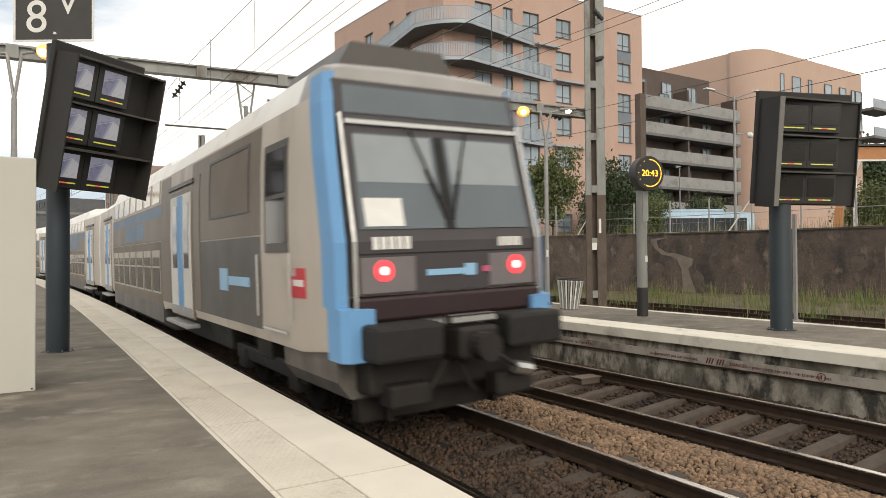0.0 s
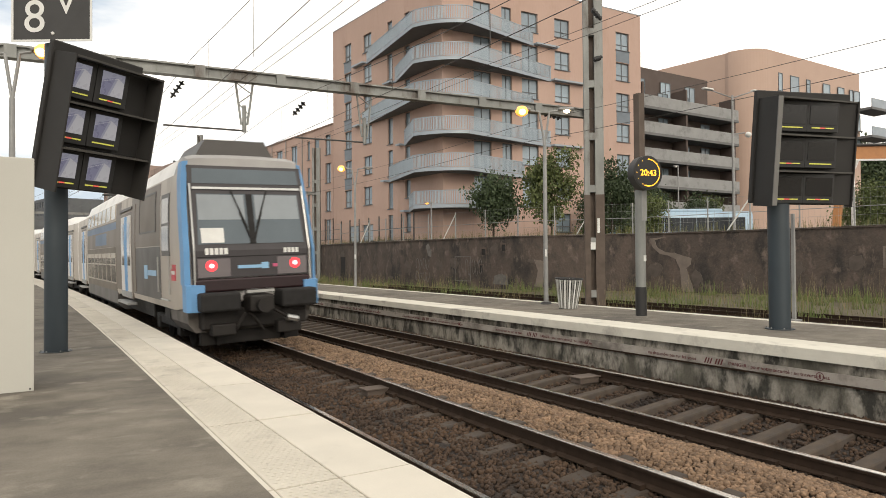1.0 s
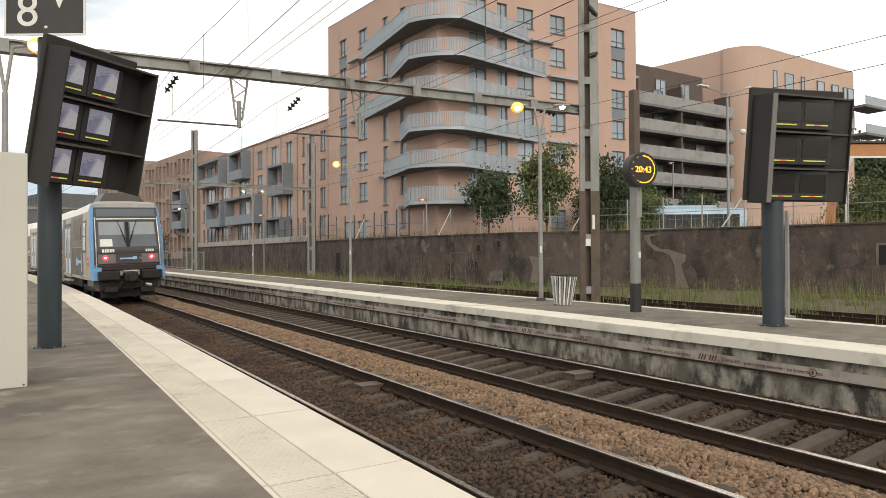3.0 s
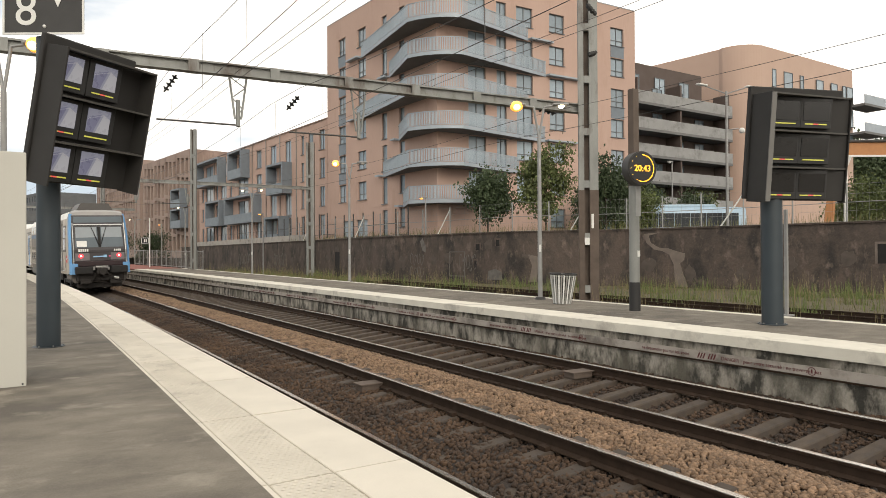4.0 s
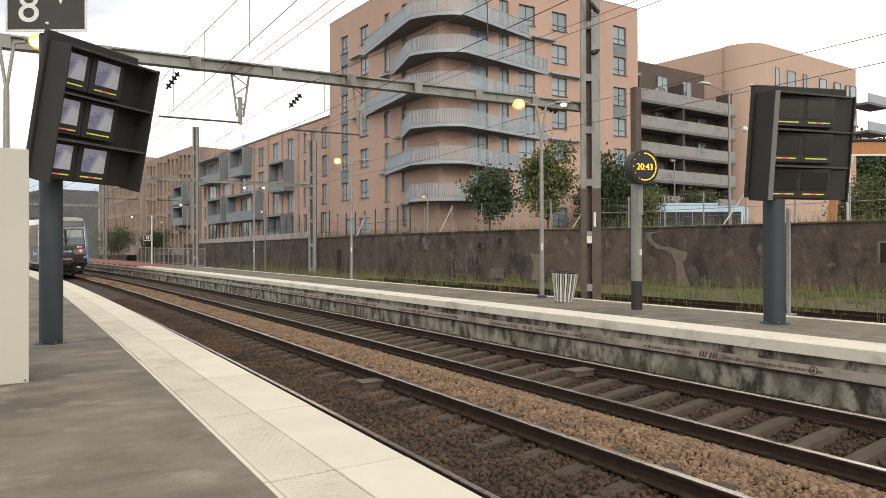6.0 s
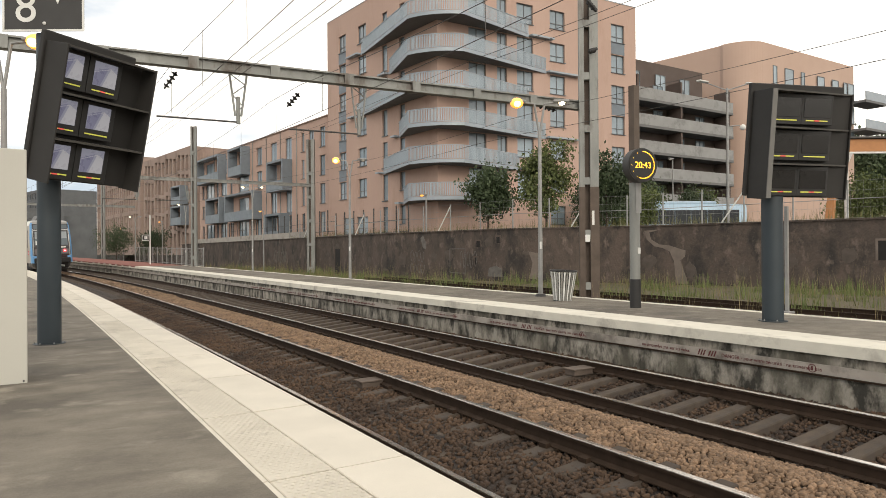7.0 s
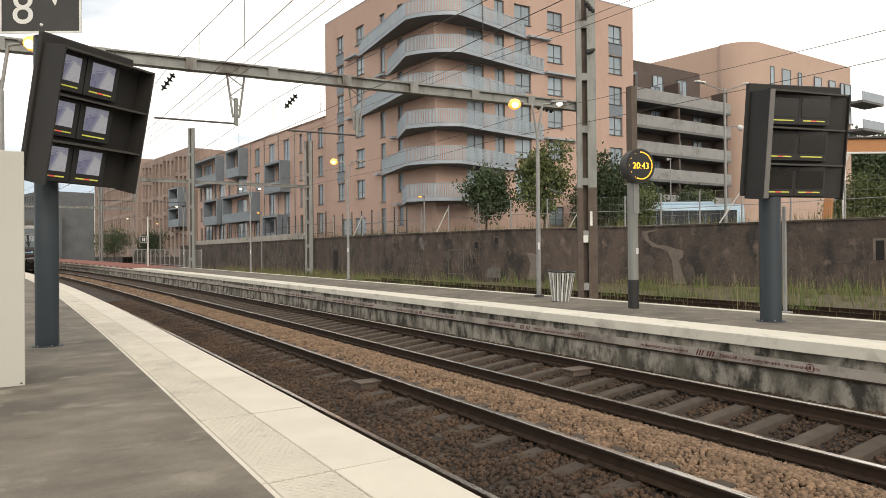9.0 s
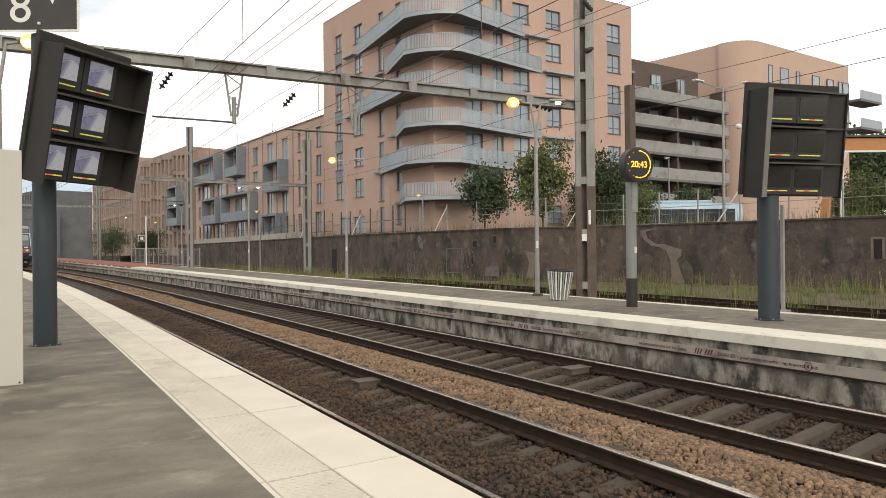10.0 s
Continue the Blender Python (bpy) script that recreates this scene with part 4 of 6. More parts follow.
    rod(bm, (0, -0.75, 1.12), (0, -0.4, 1.12), 0.16, seg=16)
    box(bm, -0.32, 0.32, -0.45, -0.3, 1.36, 1.46, bevel=0.02, mi=1)
    rod(bm, (0.25, -0.5, 1.0), (0.62, -0.42, 0.78), 0.03)
    rod(bm, (0.55, -0.45, 0.80), (0.80, -0.42, 0.74), 0.08, mi=1)
    part("coupler", bm, [GREASE, CHROME], car, "greasy automatic coupler with hoses")
    bm = B()
    box(bm, -1.15, 1.15, -0.1, 0.35, 0.62, 1.05, bevel=0.04)
    box(bm, -1.0, -0.5, -0.3, 0.0, 0.5, 0.75, bevel=0.03)
    box(bm, 0.4, 0.95, -0.3, 0.0, 0.45, 0.72, bevel=0.03)
    for x in (-0.75, 0.75):
        box(bm, x - 0.04, x + 0.04, 0.2, 0.35, 0.25, 0.7)
    box(bm, -1.1, 1.1, 0.3, 0.5, 0.25, 0.7, bevel=0.02)
    rod(bm, (-0.3, -0.3, 0.95), (-0.55, -0.2, 0.5), 0.04)
    rod(bm, (-0.2, -0.35, 0.95), (0.1, -0.25, 0.55), 0.03)
    part("snow_guard", bm, GREASE, car, "black underframe gear")
    # numbers painted on the face become plain bars
    for k in range(5):
        x = -1.04 + k * 0.10
        face("number_bar", x, x + 0.075, 2.215, 2.355, PAPER, 0.028, 0.012, "white vehicle number bars")
    for k in range(4):
        x = 0.68 + k * 0.09
        face("number_bar", x, x + 0.068, 2.215, 2.325, PAPER, 0.028, 0.012, "white vehicle number bars")
    # roof box
    bm = loft(B(), [[(-0.95, y, 4.40), (-0.68, y, 4.86), (0.68, y, 4.86), (0.95, y, 4.40)] for y in (1.1, 3.2)])
    part("roof_unit", bm, TRAIN_DARK, car, "dark trapezoid roof equipment box")
    bm = B()
    for x in (-0.55, 0.55):
        rod(bm, (x, 18.6, 4.5), (x * 0.9, 21.4, 4.85), 0.035, seg=6)
        rod(bm, (x * 0.9, 21.4, 4.85), (x * 0.7, 18.9, 5.0), 0.03, seg=6)
        rod(bm, (x, 3.4, 4.42), (x * 1.3, 4.3, 4.75), 0.03, seg=6)
    for y in (18.7, 19.0):
        rod(bm, (-0.85, y, 5.02), (0.85, y, 5.02), 0.035, seg=6)
    for x in (-0.7, 0.7):
        box(bm, x - 0.15, x + 0.15, 18.3, 21.6, 4.44, 4.58, bevel=0.02)
    part("pantograph", bm, DARKGREY, car, "folded dark pantograph on the roof")
    return car


mat_lower = mat("train_brown_grey", (0.165, 0.137, 0.108), (0.125, 0.104, 0.083), 0.8, 0.55, 0.02, spec=0.3)
mat_flank = mat("train_taupe", (0.175, 0.145, 0.118), (0.135, 0.112, 0.09), 0.8, 0.5, 0.02, spec=0.35, stain=(0.11, 0.092, 0.075), stain_scale=0.9, stain_at=0.6, stretch=(1, 1, 0.35))
# silver roof paint, whitened with the sheen of the sky above
TRAIN_ROOF = mat("train_silver_roof_sheen", (0.82, 0.80, 0.76), (0.70, 0.68, 0.64), 1.2, 0.4, 0.05, stain=(0.55, 0.52, 0.48), stain_scale=0.9, stain_at=0.6)
CABROOF = mat("cab_roof_grey", (0.36, 0.35, 0.335), (0.28, 0.27, 0.26), 1.5, 0.5, 0.05)
TRAIN_WHITE = mat("train_white_door", (0.62, 0.60, 0.57), (0.52, 0.50, 0.47), 1.5, 0.5, 0.02)
SKIRT = mat("dirty_grey_skirt", (0.15, 0.135, 0.12), (0.08, 0.07, 0.062), 3, 0.8, 0.3)
mat_stripe = mat("train_dull_blue", (0.16, 0.22, 0.31), (0.14, 0.18, 0.24), 0.8, 0.6, 0.02, spec=0.25)
# warm sky reflection of the upper windows, put into the glass colour
WARMGLASS = mat("warm_reflection_glass", (0.42, 0.34, 0.22), (0.25, 0.20, 0.13), 2, 0.08, 0.0)

CARS = [car_body(True)]
mid = car_body(False)
CARS += [mid] + [copy_thing(mid, Matrix()) for _ in range(2)]
TRAIN = [(0, 6.63), (0.5, 10.61), (1, 14.66), (1.5, 18.85), (2, 23.1), (2.5, 27.45), (3, 31.8), (3.5, 36.05), (4, 40.2), (4.5, 44.3), (5, 48.25), (5.5, 52.0),
         (6, 55.75), (6.5, 59.2), (7, 62.3), (7.5, 64.9), (8, 67.6), (8.5, 70.6), (9, 73.6), (9.5, 76.6), (10, 79.5)]


def on_track(s, shift):
    lean = 0.0335
    a, b = tp(0.7525, s + shift + 3.6, CANT / 2), tp(0.7525, s + shift + CARLEN - 3.6, CANT / 2)
    f = (b - a).normalized()
    r = f.cross(Vector((0, 0, 1))).normalized()
    r2 = r * math.cos(lean) + Vector((0, 0, 1)) * math.sin(lean)
    u = r2.cross(f)
    m = Matrix((r2, f, u)).transposed().to_4x4()
    return Matrix.Translation(a - f * 3.6) @ m


def motions():
    for i, car in enumerate(CARS):
        walk(car, [(t, on_track(s, i * (CARLEN + 0.35))) for t, s in TRAIN])

# ---------- sleepers, platform slabs, stones ----------
bm = B()
box(bm, -1.25, 1.25, -0.115, 0.115, -0.10, 0.0)
for v in bm.verts:
    if v.co.z > -0.05:
        v.co.y *= 0.82
bmesh.ops.bevel(bm, geom=[e for e in bm.edges if all(v.co.z > -0.05 for v in e.verts)], offset=0.015, segments=1, affect="EDGES")
sleeper_me = to_mesh("sleeper", bm, SLEEPER)
bm = B()
for x in (-0.7525, 0.7525):
    for sx in (-1, 1):
        box(bm, x + sx * 0.10 - 0.035, x + sx * 0.10 + 0.035, -0.06, 0.06, 0.0, 0.05)
clip_me = to_mesh("rail_clip", bm, RAIL)
TRACKS = [o for o in scene.objects if o.name.startswith("track")]
lean = math.atan2(CANT, 1.505)
far = []
for tr, base, dz in ((TRACKS[0], 0.0, 0.0), (TRACKS[1], TRACK2, -0.004)):
    s, i = -8.0, 0
    while s < 290:
        c = tp(base + 0.7525, s, dz + CANT / 2 - 0.168)
        m = Matrix.Translation(c) @ Matrix.Rotation(math.atan2(-tdir(s).x, tdir(s).y) + rng.normal(0, 0.006), 4, "Z") @ Matrix.Rotation(-lean, 4, "Y")
        if i < 130:
            sp = new("sleeper", sleeper_me)
            sp.parent = tr
            sp.matrix_basis = m
            cl = new("rail_clip", clip_me)
            cl.parent = sp
        else:
            far.append(m)
        s += 0.62
        i += 1
it = [(m.translation - Vector((0, 0, 0.05)), m.col[0].to_3d() * 1.25, m.col[1].to_3d() * 0.12, (0, 0, 0.05)) for m in far]
mesh_part("sleepers_distant", bars_mesh("sleepers_distant", it, SLEEPER), TRACKS[0], "distant sleepers of both tracks", "stuff")

rnd_ = random.Random(3)
CHIPV = [tuple(c * 0.62 * (0.6 + 0.8 * rnd_.random()) for c in v) for v in CUBE]
CHIPF = CUBEF


def bed_z(o):
    xs = [-1.3, 0, 0.75, 1.5, 1.9, 2.6, 3.2, 3.66, 4.4, 5.16, 5.8, 7.0]
    zs = [-0.16, -0.18, -0.095, -0.09, -0.05, -0.01, -0.13, -0.25, -0.205, -0.11, -0.16, -0.26]
    return float(np.interp(o, xs, zs))


def stones(name, label, o0, o1, s0, s1, n, size, material, lift=0.0):
    ms = []
    for _ in range(n):
        u = rng.random()
        s = s0 + (s1 - s0) * u ** 1.4
        o = o0 + (o1 - o0) * rng.random()
        r = size * (0.55 + 0.9 * rng.random())
        e = Euler(rng.random(3) * 6.28).to_matrix() @ Matrix.Diagonal((r, r * (0.6 + 0.4 * rng.random()), r * (0.5 + 0.3 * rng.random())))
        m = e.to_4x4()
        m.translation = tp(o, s, bed_z(o) + lift + r * 0.25)
        ms.append(m)
    ob = new(name, scatter_mesh(name, CHIPV, CHIPF, ms, material))
    return tagged(ob, label, "ballast", kind="stuff")


stones("ballast_between_tracks", "tan crushed stone ballast between the two tracks", 1.72, 3.35, -3.0, 34, 42000, 0.034, STONE_TAN, 0.008)
stones("ballast_between_tracks_distant", "tan crushed stone ballast between the tracks", 1.72, 3.35, 34, 110, 5000, 0.09, STONE_TAN, -0.02)
stones("ballast_in_near_track", "dark stone ballast in the near track", -0.85, 1.6, -3.0, 34, 30000, 0.034, STONE_DARK, 0.0)
stones("ballast_in_far_track", "dark brown stone ballast in the far track", 3.5, 5.3, -3.0, 34, 20000, 0.034, STONE_DARK, 0.0)
stones("ballast_by_platform", "dark dirt and stones along the platform wall", 5.25, 6.95, -3.0, 40, 14000, 0.034, STONE_DARK, 0.0)

# pale edge slabs of the near platform, each with its tactile band
SL = 2.045


def arc_slab(o0, o1, s0, s1, z0, z1, gap=0.011):
    bm = B()
    sweep(bm, [(o0, z0), (o0, z1 - 0.006), (o0 + 0.006, z1), (o1 - 0.012, z1), (o1, z1 - 0.012), (o1, z0)], s0 + gap, s1 - gap, 2)
    return bm


edge = thing("platform_edge", "pale concrete platform edge with a tactile band", "platform edge", kind="structure")
dome_m = []
s0 = 4.527 - 6 * SL
for i in range(34):
    a, b = s0 + i * SL, s0 + (i + 1) * SL
    part("edge_slab", arc_slab(-1.545, -0.96, a, b, NP - 0.12, NP + rng.normal(0, 0.0015)), SLAB, edge)
    part("tactile_slab", arc_slab(-2.03, -1.55, a, b, NP - 0.12, NP - 0.002 + rng.normal(0, 0.0015)), TACTILE, edge)
    part("border_strip", arc_slab(-2.085, -2.035, a, b, NP - 0.12, NP + 0.002), SLAB, edge)
    if -2 < a < 24:
        for p_ in range(int(SL / 0.055)):
            for q_ in range(7):
                o = -1.98 + q_ * 0.062 + (0.031 if p_ % 2 else 0)
                m = Matrix.Diagonal((0.019, 0.019, 0.009, 1))
                m.translation = tp(o, a + 0.03 + p_ * 0.055, NP)
                dome_m.append(m)
bm = B()
sweep(bm, [(-2.085, NP - 0.12), (-2.085, NP), (-0.96, NP), (-0.96, NP - 0.12)], s0 + 34 * SL, 300, 100)
part("edge_distant", bm, SLAB, edge)
mesh_part("tactile_studs", scatter_mesh("tactile_studs", [(1, 0, 0), (0.5, 0.87, 0), (-0.5, 0.87, 0), (-1, 0, 0), (-0.5, -0.87, 0), (0.5, -0.87, 0), (0, 0, 1.0)],
          [(0, 1, 6), (1, 2, 6), (2, 3, 6), (3, 4, 6), (4, 5, 6), (5, 0, 6)], dome_m, TACTILE), edge, "small raised tactile studs", "stuff")

# joints and text strip of the far platform wall
bm = sweep(B(), [(FE + 0.045, 0.20), (FE + 0.045, 0.35), (FE + 0.085, 0.35), (FE + 0.085, 0.20)], -30, 120, 100)
STRIP = mat("grey_text_strip", (0.40, 0.36, 0.32), (0.32, 0.285, 0.25), 2.5, 0.8, 0.05, stain=(0.17, 0.15, 0.13), stain_scale=1.5)
strip = tagged(part("warning_strip", bm, STRIP), "weathered warning strip with dark red lettering", "warning strip")
bm = sweep(B(), [(FE + 0.03, 0.17), (FE + 0.03, 0.197), (FE + 0.085, 0.197), (FE + 0.085, 0.17)], -30, 120, 100)
part("strip_ledge", bm, RAIL, strip, "rusty ledge under the strip")
TEXTRED = mat("dark_red_print", (0.12, 0.022, 0.022), (0.08, 0.018, 0.018), 8, 0.8, 0.0)


def text_part(name, body, size, m, material, parent, depth=0.002, align="LEFT", label=""):
    cu = bpy.data.curves.new(name, "FONT")
    cu.body, cu.size, cu.extrude, cu.align_x = body, size, depth, align
    tmp = bpy.data.objects.new(name, cu)
    scene.collection.objects.link(tmp)
    bpy.context.view_layer.update()
    me = bpy.data.meshes.new_from_object(tmp.evaluated_get(bpy.context.evaluated_depsgraph_get()))
    bpy.data.objects.remove(tmp)
    me.materials.clear()
    me.materials.append(material)
    ob = new(name, me)
    ob.parent = parent
    ob.matrix_basis = m
    return tagged(ob, label)


def strip_at(s, z):
    """Local x runs towards smaller s, as the text is read from the near platform."""
    r = Vector((1, 0, 0))
    m = Matrix((-tdir(s), Vector((0, 0, 1)), -tdir(s).cross(Vector((0, 0, 1))))).transposed().to_4x4()
    m.translation = tp(FE + 0.042, s, z)
    return m


PERIOD = 5.02
for k in range(-2, 6):
    a = 7.28 + k * PERIOD
    text_part("lettering", "DANGER - pour votre s\u00e9curit\u00e9 : ne traversez pas", 0.086, strip_at(a, 0.242), TEXTRED, strip)
    text_part("lettering", "ne descendez pas sur les voies", 0.090, strip_at(a + PERIOD - 3.26, 0.242), TEXTRED, strip)
    for j in range(6):
        m = strip_at(a + 0.13 + j * 0.055 + (0.05 if j > 2 else 0), 0.275)
        mesh_part("slash", bars_mesh("slash", [(m.translation, m.col[0].to_3d() * 0.012 , m.col[2].to_3d() * 0.003, m.col[1].to_3d() * 0.05 + m.col[0].to_3d() * 0.02)], TEXTRED), strip)
    m = strip_at(a - 1.58, 0.275)
    bm = B()
    for i in range(16):
        a0, a1 = i * math.pi / 8, (i + 1) * math.pi / 8
        rod(bm, m @ Vector((0.06 * math.cos(a0), 0.06 * math.sin(a0), 0)), m @ Vector((0.06 * math.cos(a1), 0.06 * math.sin(a1), 0)), 0.006, seg=5)
    rod(bm, m @ Vector((0, -0.03, 0)), m @ Vector((0, 0.03, 0)), 0.012, seg=5)
    part("round_mark", bm, TEXTRED, strip)

# small boxes between the rails
for (x, y), m_ in (((4.75, 9.85), 0), ((8.3, 8.75), 0)):
    jb = thing("track_box", "dark rusty trackside junction box on feet", "junction box", "track boxes")
    jb.location = (x, y, -0.17)
    bm = B()
    box(bm, -0.22, 0.22, -0.13, 0.13, 0.10, 0.2, bevel=0.015)
    box(bm, -0.25, 0.25, -0.15, 0.15, 0.20, 0.225, bevel=0.008)
    part("case", bm, MASTRUST, jb)
    for sx in (-0.18, 0.18):
        part("foot", box(B(), sx - 0.03, sx + 0.03, -0.08, 0.08, -0.05, 0.10), MASTRUST, jb)

# ---------- near platform things ----------
cab = thing("equipment_cabinet", "tall plain off-white equipment cabinet on the platform", "cabinet")
cab.location = (0, 0, NP)
bm = B()
box(bm, -1.5, -0.02, 9.57, 10.15, 0.0, 2.86, bevel=0.012)
part("body", bm, WHITE, cab)
part("plinth", box(B(), -1.48, -0.04, 9.60, 10.12, -0.02, 0.03), DARKGREY, cab)
part("screw", rod(B(), (-0.06, 9.565, 0.035), (-0.06, 9.58, 0.035), 0.012), DARKGREY, cab)

GRATEM = mat("worn_grating_metal", (0.40, 0.36, 0.30), (0.30, 0.27, 0.22), 4, 0.8, 0.2)
grate = thing("drain_grating", "worn pale metal grating let into the asphalt", "grating")
bm = B()
box(bm, -0.61, 0.61, -0.42, 0.42, NP - 0.05, NP + 0.006, pose(0.57, 11.95, 0, 0, 0, -24), 0.002)
part("frame", bm, GRATEM, grate)
GX, GY = pose(0, 0, 0, 0, 0, -24).col[0].to_3d(), pose(0, 0, 0, 0, 0, -24).col[1].to_3d()
it = [(Vector((0.57, 11.95, NP + 0.006)) + GX * (-0.56 + 0.036 * i) + GY * (-0.3 + 0.2 * j), GX * 0.011, GY * 0.075, (0, 0, 0.004)) for i in range(32) for j in range(4)]
mesh_part("slots", bars_mesh("slots", it, CONCGREY), grate, kind="stuff")


def screen_face(parent, m, w, h, lit, tint):
    it = [((0, 0, 0), (w / 2, 0, 0), (0, 0.004, 0), (0, 0, h / 2))]
    me = bars_mesh("screen", it, SCREENLIT if lit else SCREENOFF)
    sc = new("screen", me)
    sc.parent = parent
    sc.matrix_basis = m
    if lit:
        for nm, pts, mt in (("screen_pale_area", [(-0.1, -0.5), (0.5, -0.5), (0.5, 0.15), (0.2, 0.32)], SCREENPALE), ("screen_dark_area", [(-0.5, 0.1), (0.1, 0.34), (-0.2, -0.5), (-0.5, -0.5)], SCREENDARK), ("screen_line", [(-0.5, 0.02), (0.22, 0.30), (0.22, 0.33), (-0.5, 0.08)], SCREENPALE)):
            bm = B()
            a = [bm.verts.new((x * w * 0.98, -0.006, z * h * 0.98)) for x, z in pts]
            b = [bm.verts.new((x * w * 0.98, -0.0045, z * h * 0.98)) for x, z in pts]
            bm.faces.new(a)
            bm.faces.new(b[::-1])
            part(nm, bm, mt, sc)
    return sc


SCREENLIT = mat("monitor_picture_grey", (0.1, 0.1, 0.11), None, 9, 0.3, 0.0, emit=(0.17, 0.17, 0.21), power=1.0)
SCREENPALE = mat("monitor_picture_pale", (0.1, 0.1, 0.11), None, 9, 0.3, 0.0, emit=(0.29, 0.28, 0.29), power=1.0)
SCREENDARK = mat("monitor_picture_dark", (0.1, 0.1, 0.11), None, 9, 0.3, 0.0, emit=(0.09, 0.09, 0.15), power=1.0)
SCREENOFF = mat("monitor_dark_glass", (0.018, 0.017, 0.017), None, 2, 0.22, 0.0)


def monitor_rack(label, m, w, h, d, lit, cols_x, scr_w, scr_h, short=0.0):
    """A leaning steel rack of six small screens with hoods, for train drivers."""
    rack = thing("monitor_rack", label, "monitor rack", "driver monitors", at=m)
    t = 0.03
    part("back_plate", box(B(), -w / 2 - 0.05, w / 2 - 0.06, d / 2, d / 2 + 0.10, -h / 2 + 0.05, h / 2 + 0.16, bevel=0.02), SCREENBOX, rack)
    part("back_panel", box(B(), -w / 2 + t, w / 2 - t, d / 2 - 0.14, d / 2 - 0.002, -h / 2 + t, h / 2 - t), SCREENBOX, rack)
    for sx in (-1, 1):
        x0, x1 = sorted((sx * w / 2, sx * (w / 2 - t)))
        part("side_hood", box(B(), x0, x1, -d / 2 + (short if sx > 0 else 0), d / 2, -h / 2, h / 2, bevel=0.006), SCREENBOX, rack)
    rows = [h / 2 - h / 3 * i for i in range(3)]
    for i, zt in enumerate(rows):
        part("hood", prism(B(), [(-w / 2 + t, -d / 2 + 0.02), (w / 2 - t, -d / 2 + 0.02 + short), (w / 2 - t, d / 2 - 0.16), (-w / 2 + t, d / 2 - 0.16)], zt - 0.035, zt - 0.004), SCREENHOOD, rack, "grey hood over a row of screens")
        zc = zt - h / 6 + 0.01
        for j, x in enumerate(cols_x):
            bez = part("bezel", box(B(), max(x - scr_w / 2 - 0.10, -w / 2 + t + 0.004), x + scr_w / 2 + 0.10, d / 2 - 0.24, d / 2 - 0.142, zc - h / 6 + 0.05, zc + h / 6 - 0.06, bevel=0.012), BLACK, rack)
            if lit:
                screen_face(bez, Matrix.Translation((x, d / 2 - 0.246, zc + 0.05)), scr_w, scr_h, lit, 0)
            else:
                screen_face(bez, Matrix.Translation((x, d / 2 - 0.246, zc + 0.03)), scr_w + 0.1, scr_h, lit, 0)
            red = (i * 2 + j) % 3 != 0
            zb = zc - scr_h / 2 - 0.035
            parts_ = [(-0.5, 0.5, LEDYEL)] if not red else [(-0.5, -0.12, LEDYEL), (-0.12, 0.12, LEDRED), (0.12, 0.5, LEDYEL)]
            for a, b, mt in parts_:
                part("status_strip", box(B(), x + a * scr_w, x + b * scr_w - 0.01, d / 2 - 0.252, d / 2 - 0.24, zb - 0.011, zb + 0.011), mt, bez, "small lit status strip")
    return rack


LINING = mat("grey_hood_lining", (0.17, 0.165, 0.155), None, 2, 0.6, 0.03)
SCREENHOOD = mat("grey_hood_sheet", (0.060, 0.056, 0.050), None, 2, 0.6, 0.03)
ML = pose(0.975, 12.731, 4.389, 0, 0, 35.1) @ pose(0, 0, 0, 13.1)
monitor_rack("dark leaning rack of six lit driver monitors on a post", ML, 1.773, 2.223, 0.5, True, (-0.60, 0.05), 0.44, 0.40)
MR = pose(12.90, 7.20, 4.15, 0, 0, -20) @ pose(0, 0, 0, 6.5)
monitor_rack("dark leaning rack of six switched-off driver monitors on a post", MR, 2.12, 2.08, 0.55, False, (-0.50, 0.20), 0.50, 0.36, 0.36)
RACKEDGE = [o for o in scene.objects if o.name.startswith("monitor_rack")][-1]
part("hood_lining", box(B(), -1.029, -1.020, -0.27, 0.10, -1.0, 1.0), LINING, RACKEDGE, "grey inner lining of the hood")
part("hood_edge", box(B(), -1.065, -0.965, -0.30, -0.277, -1.02, 1.02, bevel=0.006), LINING, RACKEDGE, "grey front edge of the hood")


def monitor_post(x, y, z0, z1, r):
    p_ = thing("monitor_post", "blue-grey painted round steel post with a base plate", "post", "monitor posts")
    p_.location = (x, y, z0)
    part("shaft", rod(B(), (0, 0, 0.0), (0, 0, z1 - z0), r, seg=28), POSTBLUE, p_, smooth=True)
    part("base_plate", rod(B(), (0, 0, 0), (0, 0, 0.025), r + 0.07, seg=28), POSTBLUE, p_, smooth=True)
    part("collar", rod(B(), (0, 0, z1 - z0 - 0.9), (0, 0, z1 - z0 - 0.86), r + 0.012, seg=28), POSTBLUE, p_, smooth=True)
    for a in range(6):
        part("bolt", rod(B(), ((r + 0.04) * math.cos(a), (r + 0.04) * math.sin(a), 0.02), ((r + 0.04) * math.cos(a), (r + 0.04) * math.sin(a), 0.05), 0.012, seg=6), GALV, p_)
    part("bracket", box(B(), -0.12, 0.12, -0.15, 0.25, z1 - z0 - 0.25, z1 - z0 - 0.05, bevel=0.01), SCREENBOX, p_)
    return p_


monitor_post(0.30, 13.48, NP, 5.95, 0.185)
monitor_post(12.55, 7.72, FP, 4.6, 0.20)

